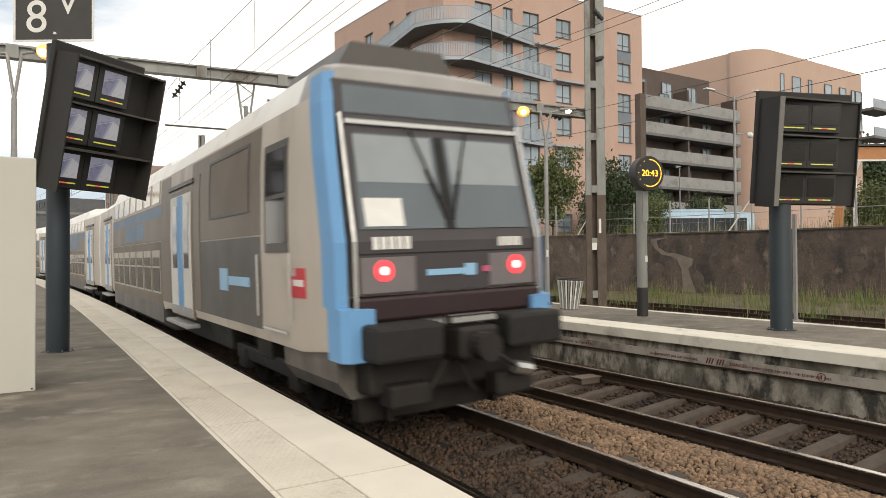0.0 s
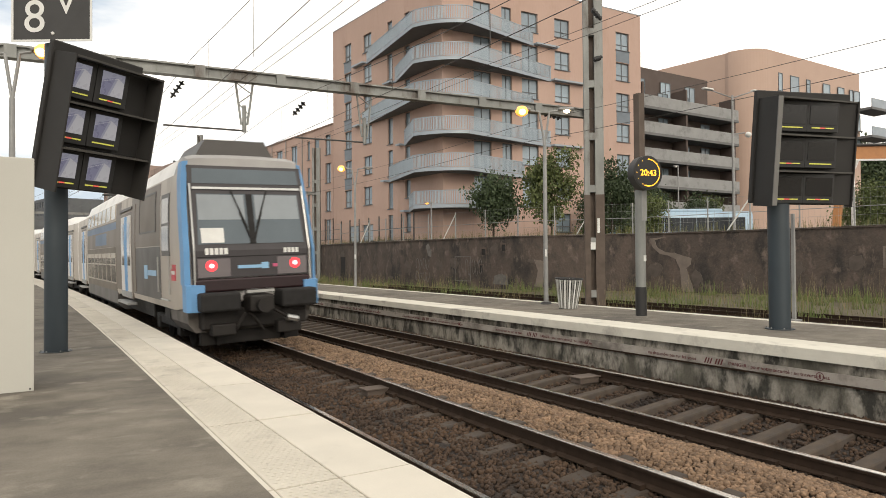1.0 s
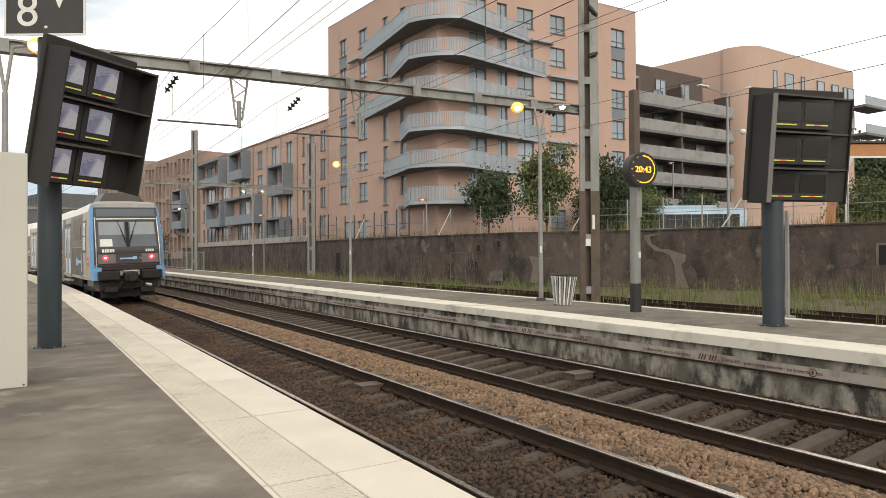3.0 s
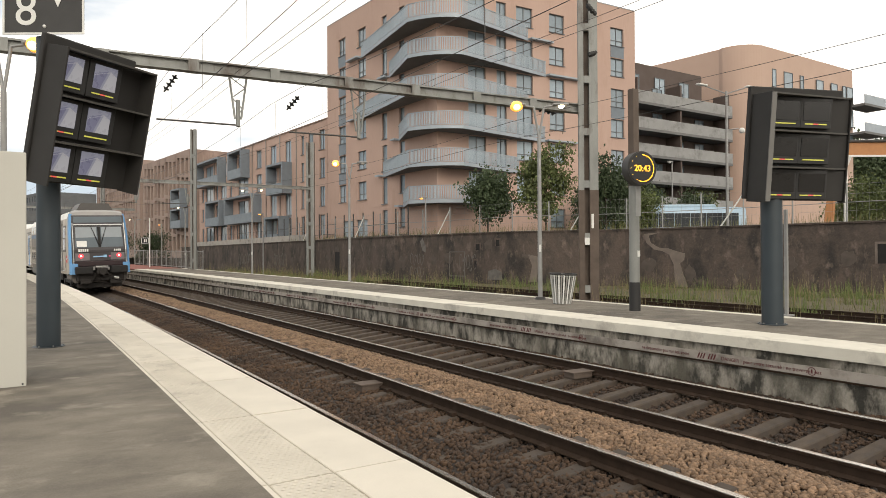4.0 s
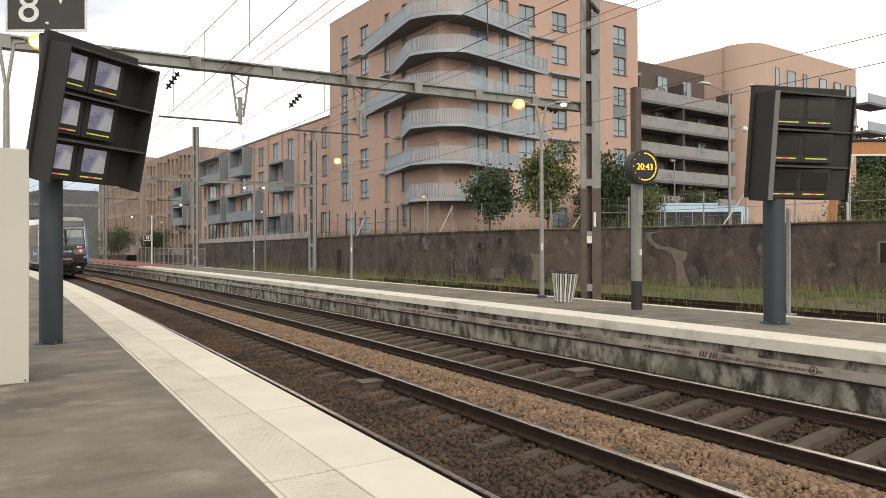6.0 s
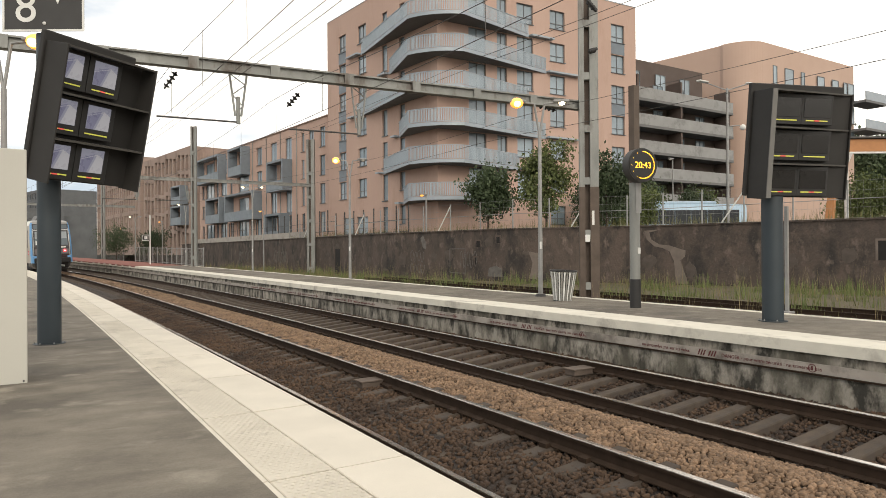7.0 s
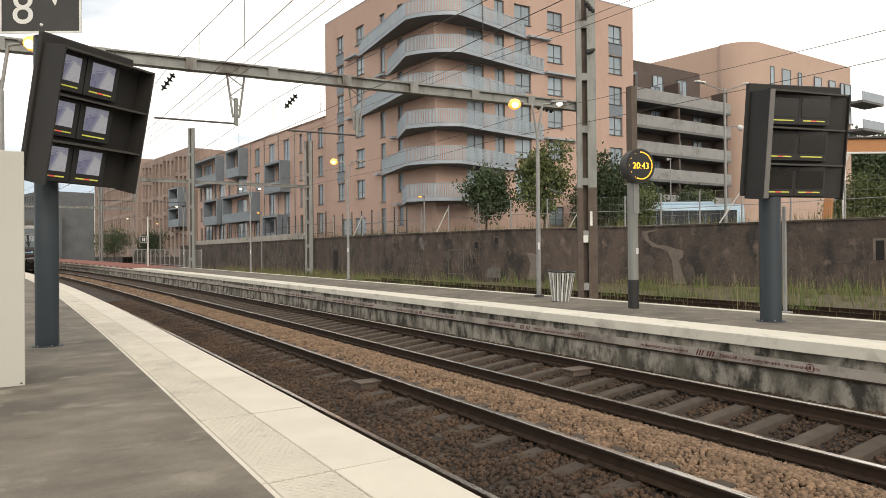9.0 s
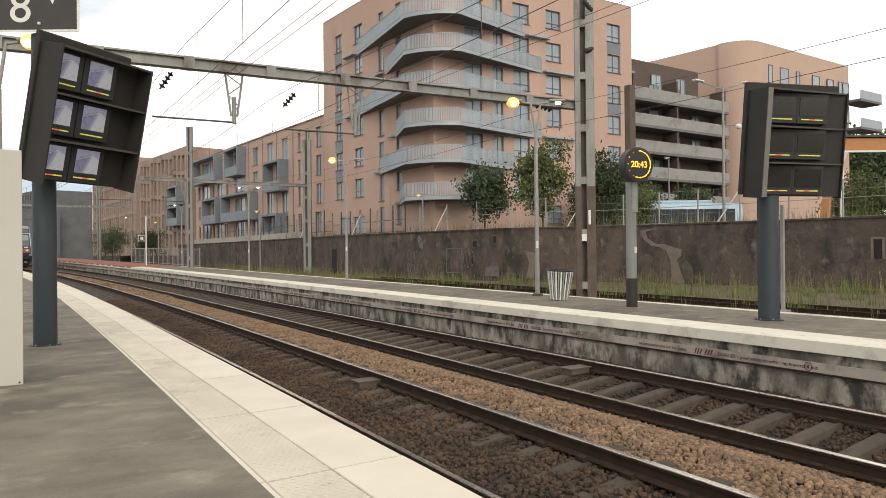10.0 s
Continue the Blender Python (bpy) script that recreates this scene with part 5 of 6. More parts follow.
# platform sign with figures
sign = thing("platform_sign", "dark grey sign with pale figures and a white border", "sign", at=pose(0.235, 13.26, 6.42, 0, 0, -32))
part("panel", box(B(), -0.68, 0.68, -0.02, 0.03, -0.45, 0.75, bevel=0.01), DARKGREY, sign)
bm = B()
for x0, x1, z0, z1 in ((-0.70, 0.70, -0.47, -0.435), (-0.70, 0.70, 0.735, 0.77), (-0.70, -0.665, -0.435, 0.735), (0.665, 0.70, -0.435, 0.735)):
    box(bm, x0, x1, -0.03, -0.018, z0, z1)
part("border", bm, PAPER, sign, "white border")
text_part("figure", "8", 0.80, Matrix.Translation((-0.50, -0.024, -0.30)) @ Matrix.Rotation(math.pi / 2, 4, "X"), PAPER, sign)
text_part("figure", "V", 0.62, Matrix.Translation((0.06, -0.024, 0.01)) @ Matrix.Rotation(math.pi / 2, 4, "X"), PAPER, sign)
part("dot", ball(B(), (0.02, -0.026, -0.33), 0.03, squash=1), PAPER, sign)
part("hanger", rod(B(), (0.06, 0.10, -0.7), (0.06, 0.10, 0.6), 0.05), POSTBLUE, sign)

# ---------- lamps ----------


def double_lamp(x, y, z, high, heads, label, turn=0.0):
    """A platform lamp with a forked head and two flat lanterns. heads: glow materials."""
    lamp = thing("platform_lamp", label, "lamp post", "platform lamps", at=pose(x, y, z, 0, 0, turn))
    part("shaft", rod(B(), (0, 0, 0), (0, 0, high - 1.0), 0.075, 0.055, seg=14), GALV, lamp, smooth=True)
    part("base", rod(B(), (0, 0, 0), (0, 0, 0.10), 0.20, 0.14, seg=16), DARKGREY, lamp, smooth=True)
    part("label_plate", box(B(), -0.03, 0.03, -0.085, -0.07, 1.5, 1.72), PAPER, lamp, "small white label")
    for sx, glow in zip((-1, 1), heads):
        bm = B()
        rod(bm, (0, 0, high - 1.05), (sx * 0.16, 0, high - 0.05), 0.035)
        rod(bm, (sx * 0.16, 0, high - 0.05), (sx * 0.75, 0, high + 0.02), 0.03)
        part("arm", bm, GALV, lamp)
        head = part("lantern", box(B(), min(sx * 0.42, sx * 0.92), max(sx * 0.42, sx * 0.92), -0.10, 0.10, high - 0.01, high + 0.07, bevel=0.03), GALV, lamp)
        bm = B()
        # sodium ball is oversized to draw the lamp's halo, core pushed forward
        ball(bm, (sx * 0.70, 0, high - 0.02), 0.21 if glow is SODIUM else 0.10, 2, 0.8)
        ln = part("lens", bm, glow, head, "sodium lens enlarged into an orange halo" if glow is SODIUM else "faintly glowing lens", smooth=True)
        if glow is SODIUM:
            part("lamp_core", ball(B(), (sx * 0.70, -0.13, high - 0.07), 0.115, 2, 0.9), SODIUMCORE, ln, "white-hot lamp core", smooth=True)
    return lamp


DIMLENS = mat("unlit_lens", (0.55, 0.53, 0.48), None, 2, 0.3, 0.0)
double_lamp(13.47, 15.86, FP, 6.05, (SODIUM, WARMLAMP), "grey platform lamp with two lit lanterns", -32)
double_lamp(14.08, 31.62, FP, 6.2, (SODIUM, DIMLENS), "grey platform lamp with one lit sodium lantern", -32)
double_lamp(14.05, 49.1, FP, 6.3, (WARMLAMP, WARMLAMP), "grey platform lamp with pale lit lanterns", -32)
double_lamp(13.6, 71.4, FP, 6.4, (WARMLAMP, WARMLAMP), "distant grey platform lamp with lit lanterns", -32)
double_lamp(12.2, 98.0, FP, 6.4, (WARMLAMP, DIMLENS), "distant grey platform lamp", -32)
double_lamp(-0.44, 16.76, NP, 6.08, (DIMLENS, SODIUM), "grey platform lamp with one lit sodium lantern", -32)


def street_lantern(x, y, z, high, lit=True):
    s_ = thing("street_lamp", "slim lamp post with a small glowing sodium lantern" if lit else "slim grey street lamp with a flat head", "street lamp", "street lamps", at=pose(x, y, z))
    part("shaft", rod(B(), (0, 0, 0), (0, 0, high), 0.07, 0.05, seg=10), GALV, s_, smooth=True)
    h = part("lantern", box(B(), -0.55, 0.05, -0.10, 0.10, high - 0.02, high + 0.09, bevel=0.03), GALV, s_)
    part("lens", ball(B(), (-0.35, 0, high - 0.05), 0.13, 2, 0.6), SODIUM if lit else DIMLENS, h, smooth=True)


for x, y, z, hi in ((24.2, 41.0, 0.0, 6.2), (20.9, 69.0, 0.0, 6.5), (15.6, 98.0, 0.0, 6.5), (14.0, 128.0, 0.0, 6.5)):
    street_lantern(x, y, z - 0.45, hi + 0.45)
tall = thing("tall_street_lamp", "tall pale street lamp with two flat heads", "street lamp", at=pose(49.2, 34.1, STREETZ))
part("shaft", rod(B(), (0, 0, 0), (0, 0, 12.2), 0.13, 0.09, seg=12), GALV, tall, smooth=True)
for sx in (-1, 1):
    bm = rod(B(), (0, 0, 12.0 if sx > 0 else 12.0), (sx * 1.7, -0.8 * sx, 12.6), 0.05)
    part("arm", bm, GALV, tall)
    part("lantern", box(B(), sx * 2.1 - 0.55, sx * 2.1 + 0.55, -0.8 * sx - 0.2, -0.8 * sx + 0.2, 12.58, 12.72, bevel=0.05), PAPER, tall)
part("camera_arm", rod(B(), (0, 0, 9.0), (0.9, -0.5, 9.1), 0.05), GALV, tall)
part("dome_camera", ball(B(), (1.2, -0.6, 8.95), 0.25, 2), PAPER, tall, smooth=True)
street_lantern(49.4, 39.8, STREETZ, 7.0, False)

# ---------- clock ----------
clock = thing("station_clock", "round black platform clock with amber glowing digits", "clock", at=pose(12.66, 11.18, 4.2, 0, 0, -12))
part("case", rod(B(), (0, -0.12, 0), (0, 0.12, 0), 0.415, seg=48), DARKGREY, clock, smooth=True)
fc = part("face", rod(B(), (0, -0.135, 0), (0, -0.10, 0), 0.39, seg=48), BLACK, clock, "black clock face", smooth=True)
text_part("digits", "20:43", 0.215, Matrix.Translation((0, -0.140, -0.075)) @ Matrix.Rotation(math.pi / 2, 4, "X"), AMBER, fc, 0.003, "CENTER", "amber glowing digits")
for i in range(60):
    a = math.radians(90 - 6 * i)
    if i <= 33 or i % 5 == 0:
        r = 0.011 if i > 33 else 0.0155
        part("second_dot", ball(B(), (0.325 * math.cos(a), -0.137, 0.325 * math.sin(a)), r, 1), AMBER, fc)
cp = thing("clock_post", "grey steel clock post with a dark base", "post", at=pose(12.72, 11.40, FP))
part("shaft", rod(B(), (0, 0, 0.72), (0, 0, 3.1), 0.125, seg=16), GALVD, cp, smooth=True)
part("base", rod(B(), (0, 0, 0), (0, 0, 0.72), 0.135, seg=16), BLACK, cp, "black painted post base", smooth=True)
part("upper_shaft", box(B(), -0.10, 0.10, -0.09, 0.09, 3.1, 5.5, bevel=0.01), MASTRUST, cp, "rusty brown upper post")
part("pale_plate", box(B(), -0.09, 0.09, -0.135, -0.115, 2.35, 3.1), GALV, cp)
part("label_plate", box(B(), -0.03, 0.05, -0.135, -0.12, 1.35, 1.5), PAPER, cp)

# ---------- litter bin ----------
bin_ = thing("litter_bin", "openwork litter bin with a striped clear bag", "bin", at=pose(12.86, 14.2, FP - 0.008, 1.5, 2, -30))
it, it2 = [], []
for i in range(30):
    a = 2 * math.pi * i / 30
    b0, b1 = Vector((0.25 * math.cos(a), 0.25 * math.sin(a), 0.04)), Vector((0.37 * math.cos(a), 0.37 * math.sin(a), 0.86))
    tan = Vector((-math.sin(a), math.cos(a), 0))
    (it if i % 2 else it2).append(((b0 + b1) / 2, tan * 0.022, Vector((math.cos(a), math.sin(a), 0)) * 0.005, (b1 - b0) / 2))
for item in it:
    mesh_part("slat", bars_mesh("slat", [item], CHROME), bin_)
for item in it2:
    mesh_part("bag_fold", bars_mesh("bag_fold", [item], PAPER), bin_, "white fold of the bag")
part("bag", rod(B(), (0, 0, 0.03), (0, 0, 0.80), 0.225, 0.335, seg=24), DARKGREY, bin_, "grey bag inside", smooth=True)
bm = B()
for i in range(24):
    a0, a1 = 2 * math.pi * i / 24, 2 * math.pi * (i + 1) / 24
    rod(bm, (0.385 * math.cos(a0), 0.385 * math.sin(a0), 0.87), (0.385 * math.cos(a1), 0.385 * math.sin(a1), 0.87), 0.022, seg=6)
part("rim", bm, BLACK, bin_, "dark rim with the bag folded over")
part("foot", rod(B(), (0, 0, 0), (0, 0, 0.04), 0.26, seg=24), BLACK, bin_)

# ---------- catenary ----------


def mast(x, y, z, high, w, label, rust_to):
    m_ = thing("catenary_mast", label, "catenary mast", "catenary masts", at=pose(x, y, z, 0, 0, -38))
    for sx in (-1, 1):
        part("flange", box(B(), sx * w / 2 - (0.45 * w if sx > 0 else 0), sx * w / 2 + (0 if sx > 0 else 0.275 * w), -w * 0.2, w * 0.2, 0, high, bevel=0.01), [GALVD], m_)
    for i in range(int(high / 2.2)):
        part("batten", box(B(), -w / 2 + 0.275 * w, w / 2 - 0.45 * w, -w * 0.2 - 0.004, w * 0.2 + 0.004, 0.9 + i * 2.2, 1.2 + i * 2.2), GALVD, m_)
    part("web", box(B(), -w / 2 + 0.275 * w + 0.001, w / 2 - 0.45 * w - 0.001, w * 0.1, w * 0.14, 0.0, high), MASTRUST, m_)
    if rust_to:
        for sx in (-1, 1):
            part("rusty_foot", box(B(), sx * w / 2 - (0.45 * w + 0.005 if sx > 0 else 0.006), sx * w / 2 + (0.006 if sx > 0 else 0.275 * w + 0.005), -w * 0.2 - 0.006, w * 0.2 + 0.006, 0.0, rust_to), MASTRUST, m_, "rust-brown lower mast")
        part("label_plate", box(B(), 0.10, 0.20, -w * 0.2 - 0.02, -w * 0.2 - 0.008, 3.6, 4.2), PAPER, m_, "white number plate bars")
        part("label_plate", box(B(), -0.18, 0.02, -w * 0.2 - 0.02, -w * 0.2 - 0.008, 2.9, 3.2), PAPER, m_)
    return m_


mast(20.0, 20.4, -0.4, 14.2, 0.80, "tall grey steel catenary mast with a rusty foot", 5.2)
mast(22.2, 58.6, -0.4, 13.0, 0.75, "tall grey steel catenary mast by the wall", 0)
mast(11.8, 58.4, FP, 12.1, 0.50, "steel catenary mast on the opposite platform", 0)
mast(8.2, 96.5, -0.4, 12.0, 0.5, "distant steel catenary mast", 0)


def portal(x0, y0, x1, y1, z, drops, k_=1.0):
    p_ = thing("catenary_beam", "weathered grey steel portal beam across the tracks", "catenary beam", "portal beams")
    a, b = Vector((x0, y0, z)), Vector((x1, y1, z))
    d = (b - a).normalized()
    nv = Vector((-d.y, d.x, 0))
    L = (b - a).length
    mid = (a + b) / 2
    for nm, dz, hw, hh in (("lower_chord", -0.165 * k_, 0.16 * k_, 0.025), ("upper_chord", 0.165 * k_, 0.16 * k_, 0.025), ("web", 0.0, 0.05, 0.14 * k_)):
        mesh_part(nm, bars_mesh(nm, [(mid + Vector((0, 0, dz)), d * L / 2, nv * hw, (0, 0, hh))], GALVD), p_)
    for i in range(int(L / 2.6)):
        c = a + d * (1.2 + 2.6 * i)
        mesh_part("splice", bars_mesh("splice", [(c, d * 0.16, nv * 0.168 * k_, (0, 0, 0.197 * k_))], GALVD), p_)
    for u, deep in drops:
        c = a + d * u
        bm = B()
        for s1 in (-0.28, 0.28):
            rod(bm, c + d * s1 + Vector((0, 0, -0.2)), c + d * s1 * 0.35 + Vector((0, 0, -deep)), 0.035, seg=6)
        for j in range(4):
            f0, f1 = j / 4, (j + 1) / 4
            s0_ = 0.28 * (1 - 0.65 * f0) * (1 if j % 2 else -1)
            s1_ = 0.28 * (1 - 0.65 * f1) * (-1 if j % 2 else 1)
            rod(bm, c + d * s0_ + Vector((0, 0, -0.2 - (deep - 0.2) * f0)), c + d * s1_ + Vector((0, 0, -0.2 - (deep - 0.2) * f1)), 0.02, seg=5)
        dr_ = part("drop_bracket", bm, GALVD, p_, "tapered lattice drop bracket")
        part("bracket_tube", rod(B(), c + Vector((0, 0, -deep * 0.6)), c + Vector((0, 0, -deep - 0.25)), 0.07), GALVD, dr_)
        part("steady_arm", rod(B(), c + Vector((0, 0, -deep - 0.2)), c - d * 2.5 + Vector((0, 0, -deep - 0.2)), 0.03), WIRE, dr_)
    return p_


portal(-7.0, 23.7, 19.9, 20.75, 8.28, ((13.0, 1.6), (17.2, 1.7)))
portal(-6.0, 59.8, 22.2, 58.6, 8.35, ((13.5, 1.6), (17.5, 1.6)), 0.7)
portal(-8.0, 97.0, 12.0, 96.5, 8.35, ((10.5, 1.6),), 0.7)


def wire(o, z, s0=-30, s1=240, r=0.009, sag=0.0, span=38.0, name="overhead_wire", start=22.5):
    w = new(name)
    bm = B()
    n = 90
    ring = [(math.cos(2 * math.pi * k / 5) * r, math.sin(2 * math.pi * k / 5) * r) for k in range(5)]
    vr = []
    for i in range(n + 1):
        s = s0 + (s1 - s0) * i / n
        f = ((s - start) / span) % 1.0
        zz = z - sag * 4 * f * (1 - f)
        vr.append([bm.verts.new(tp(o + a, s, zz + b)) for a, b in ring])
    for a, b in zip(vr, vr[1:]):
        for k in range(5):
            bm.faces.new((a[k], a[(k + 1) % 5], b[(k + 1) % 5], b[k]))
    bpy.data.objects.remove(w)
    return tagged(part(name, bm, WIRE), "thin dark overhead wire above the tracks", "wire", "overhead wires")


for o, z, sag in ((0.95, 8.55, 0.5), (0.75, 6.75, 0.0), (2.55, 8.1, 0.15), (2.75, 8.0, 0.15), (4.41, 7.75, 0.7), (4.41, 6.45, 0.0), (11.7, 9.7, 0.3), (11.95, 9.55, 0.3), (15.6, 8.2, 0.4), (13.8, 6.9, 0.3)):
    wire(o, z, sag=sag)
drop = []
for i in range(60):
    s = -6 + i * 4.2
    for o, zt, zb, sg in ((0.85, 8.5, 6.75, 0.5), (4.41, 7.7, 6.45, 0.7)):
        f = ((s - 22.5) / 38.0) % 1.0
        zt2 = zt - sg * 4 * f * (1 - f)
        drop.append((tp(o, s, (zt2 + zb) / 2), (0.006, 0, 0), (0, 0.006, 0), (0, 0, (zt2 - zb) / 2)))
tagged(new("droppers", bars_mesh("droppers", drop, WIRE)), "thin dropper wires of the catenary", "wire", kind="stuff")


def insulator(a, b):
    i_ = thing("insulator", "dark ribbed insulator on a wire", "insulator", "insulators")
    a, b = Vector(a), Vector(b)
    bm = rod(B(), a, b, 0.03, seg=8)
    for k in range(4):
        c = a.lerp(b, 0.15 + 0.23 * k)
        d = (b - a).normalized() * 0.02
        rod(bm, c - d, c + d, 0.11, 0.06, seg=12)
    part("ribs", bm, BLACK, i_, smooth=True)


insulator((4.12, 23.0, 8.07), (3.74, 23.0, 7.48))
insulator((8.28, 23.0, 7.87), (7.84, 23.0, 7.34))
insulator(tp(15.6, 20.9, 8.0), tp(14.6, 20.9, 8.1))
insulator((20.3, 20.2, 10.6), (19.3, 19.6, 10.2))
insulator((20.3, 20.2, 12.2), (19.1, 19.5, 12.2))

# ---------- plants ----------
LEAFV = [(-0.5, 0, 0), (0, -0.32, 0.08), (0.5, 0, 0), (0, 0.32, 0.08)]
LEAFF = [(0, 1, 2, 3)]


def tree(x, y, z, high, wide, n, leaf, seed, label, trunk_h=0.3, size=0.17, multi=False):
    r = np.random.default_rng(seed)
    t = thing("tree", label, "tree", "street trees", at=pose(x, y, z))
    bm = B()
    rod(bm, (0, 0, -0.1), (0.05, 0, high * 0.75), 0.09, 0.03, seg=8)
    tips = []
    for i in range(11):
        a = 2.4 * i + r.random()
        h0 = high * (trunk_h + 0.45 * i / 11)
        tip = Vector((math.cos(a) * wide * 0.42 * (0.6 + 0.5 * r.random()), math.sin(a) * wide * 0.42 * (0.6 + 0.5 * r.random()), h0 + high * (0.12 + 0.22 * r.random())))
        rod(bm, (0.02, 0, h0), tip, 0.035, 0.012, seg=5)
        tips.append(tip)
    part("trunk", bm, BARK, t, "thin branching trunk")
    tips += [Vector((0, 0, high * 0.93)), Vector((0.1, 0.1, high * 0.8)), Vector((-0.1, 0, high * 0.62))]
    tips += [Vector((r.normal(0, wide * 0.2), r.normal(0, wide * 0.2), high * (trunk_h + 0.08 + 0.55 * r.random()))) for _ in range(10)]
    ms = []
    for _ in range(int(n * 2.2)):
        c = tips[r.integers(len(tips))]
        p_ = c + Vector(r.normal(0, 1, 3)) * wide * 0.115
        if p_.z < high * trunk_h * 0.75:
            continue
        s = size * (0.6 + 0.8 * r.random())
        m = (Euler(r.random(3) * 6.28).to_matrix() * s).to_4x4()
        m.translation = p_
        ms.append(m)
    mesh_part("crown", scatter_mesh("crown", LEAFV, LEAFF, ms, leaf), t, "loose crown of small leaves")
    return t


for i, a in enumerate(((26.35, 36.4, 4.7, 3.1, 2800, LEAFDARK, "small dark green street tree behind the wall"), (28.95, 33.45, 5.9, 3.3, 2600, LEAF, "slender light green street tree behind the wall"),
                       (33.6, 32.6, 5.6, 3.4, 3000, LEAFDARK, "small dark green tree behind the wall"), (43.0, 38.8, 4.4, 4.2, 3000, LEAF, "bushy green shrub tree behind the fence"),
                       (48.5, 42.0, 5.4, 3.4, 2600, LEAFDARK, "dark conical shrub tree beside the bus"), (60.5, 29.0, 5.0, 5.0, 3400, LEAF, "leafy green shrub under the canopy"),
                       (63.5, 26.0, 5.2, 5.0, 3000, LEAFDARK, "dark green shrub under the canopy"), (38.5, 38.6, 4.6, 3.6, 2600, LEAFDARK, "dark green shrub by the building"),
                       (52.5, 40.5, 4.8, 3.4, 2000, LEAFDARK, "dark shrub behind the bus"), (55.5, 41.5, 4.8, 3.4, 2000, LEAF, "green shrub behind the bus"),
                       (15.5, 106.0, 6.0, 4.0, 2400, LEAFDARK, "dark bushy tree beside the railway"), (12.5, 124.0, 7.0, 6.0, 2400, LEAFDARK, "dark bushy tree beside the railway"))):
    x, y, h_, w_, n_, lf, lab = a
    tree(x, y, STREETZ - 0.2 if y < 100 else -0.45, h_, w_, n_, lf, 20 + i, lab, 0.12 if w_ > 3.35 and h_ < 6 else 0.25, 0.20)

for i, (x, y, h_, w_) in enumerate(((107, 52.5, 16.5, 9.0), (113, 47.5, 15.0, 9.0), (120, 54.0, 18.0, 10.0), (116, 42.0, 13.0, 9.0))):
    tree(x, y, STREETZ - 0.2, h_, w_, 3000, LEAFDARK, 60 + i, "tall dark green tree behind the canopy", 0.2, 0.55)

# weeds between the far platform and the wall
BLADE = [(-0.5, 0, 0), (0.5, 0, 0), (0.12, 0.16, 1.0), (-0.12, 0.16, 1.0)]


def wall_x(y):
    ys = [q[1] for q in WALLLINE][::-1]
    xs = [q[0] for q in WALLLINE][::-1]
    return float(np.interp(y, ys, xs))


def weeds(name, label, n, hmin, hmax, width, material, seed, near=0.0, clump=0.0):
    r = np.random.default_rng(seed)
    ms = []
    cs = [(r.random(), r.random()) for _ in range(260)]
    while len(ms) < n:
        if clump:
            c = cs[r.integers(len(cs))]
            u, v = c[0] + r.normal(0, 0.004), c[1] + r.normal(0, 0.02)
        else:
            u, v = r.random(), r.random()
        y = -2 + 85 * abs(u) ** 1.25
        s = y
        x0 = tp(FB + 0.1, s, 0).x
        x1 = wall_x(y) - 0.1
        x = x0 + (x1 - x0) * (near + (1 - near) * abs(v))
        if x < x0 or x > x1:
            continue
        h_ = hmin + (hmax - hmin) * r.random() ** 2
        m = Matrix.Rotation(r.random() * 6.28, 4, "Z") @ Matrix.Rotation(r.normal(0, 0.22), 4, "X") @ Matrix.Diagonal((width * (0.6 + 0.8 * r.random()), h_ * 0.8, h_, 1))
        m.translation = (x, y, ground_z(x, x0, x1))
        ms.append(m)
    tagged(new(name, scatter_mesh(name, BLADE, [(0, 1, 2, 3)], ms, material)), label, "weeds", kind="stuff")


def ground_z(x, x0, x1):
    return -0.15 + 0.35 * max(0.0, min(1.0, (x - x0 - 2) / (x1 - x0 - 2)))


# rough verge that rises gently to the wall
bm = B()
rows_ = []
for i in range(61):
    y = -30 + 190 * i / 60
    x0, x1 = tp(FB - 0.05, y, 0).x, wall_x(y) + 0.2
    rows_.append([bm.verts.new((x0 + (x1 - x0) * j / 10, y, ground_z(x0 + (x1 - x0) * j / 10, x0, x1) + 0.05 * noise.noise((x0 + j, y * 0.5, 0)))) for j in range(11)])
for a, b in zip(rows_, rows_[1:]):
    for j in range(10):
        bm.faces.new((a[j], a[j + 1], b[j + 1], b[j]))
tagged(part("verge", bm, GRASSGROUND, smooth=True), "weedy brown verge below the retaining wall", "verge", kind="structure")
weeds("grass", "yellow-green rough grass below the wall", 15000, 0.06, 0.36, 0.022, GRASS, 5)
weeds("green_weeds", "fresh green weeds in clumps below the wall", 10000, 0.15, 0.8, 0.03, LEAF, 9, 0.35, 1.0)
weeds("dry_stalks", "tall dry weed stalks below the wall", 5200, 0.35, 1.35, 0.016, STRAW, 6, 0.2, 1.0)

# overgrown third track
tr3 = thing("overgrown_track", "rusty overgrown siding rails in the weeds", "railway track", kind="structure")
for o in (17.6, 19.1):
    part("rail", sweep(B(), [(o + a, 0.20 + b) for a, b in RAILSEC], -20, 42, 60), RAIL, tr3)
it = []
for i in range(90):
    s = -15 + 0.62 * i
    it.append((tp(18.35, s, -0.02), Vector((1.2, 0, 0)), Vector((0, 0.11, 0)), (0, 0, 0.05)))
for item in it:
    mesh_part("sleeper", bars_mesh("sleeper", [item], SLEEPER), tr3)

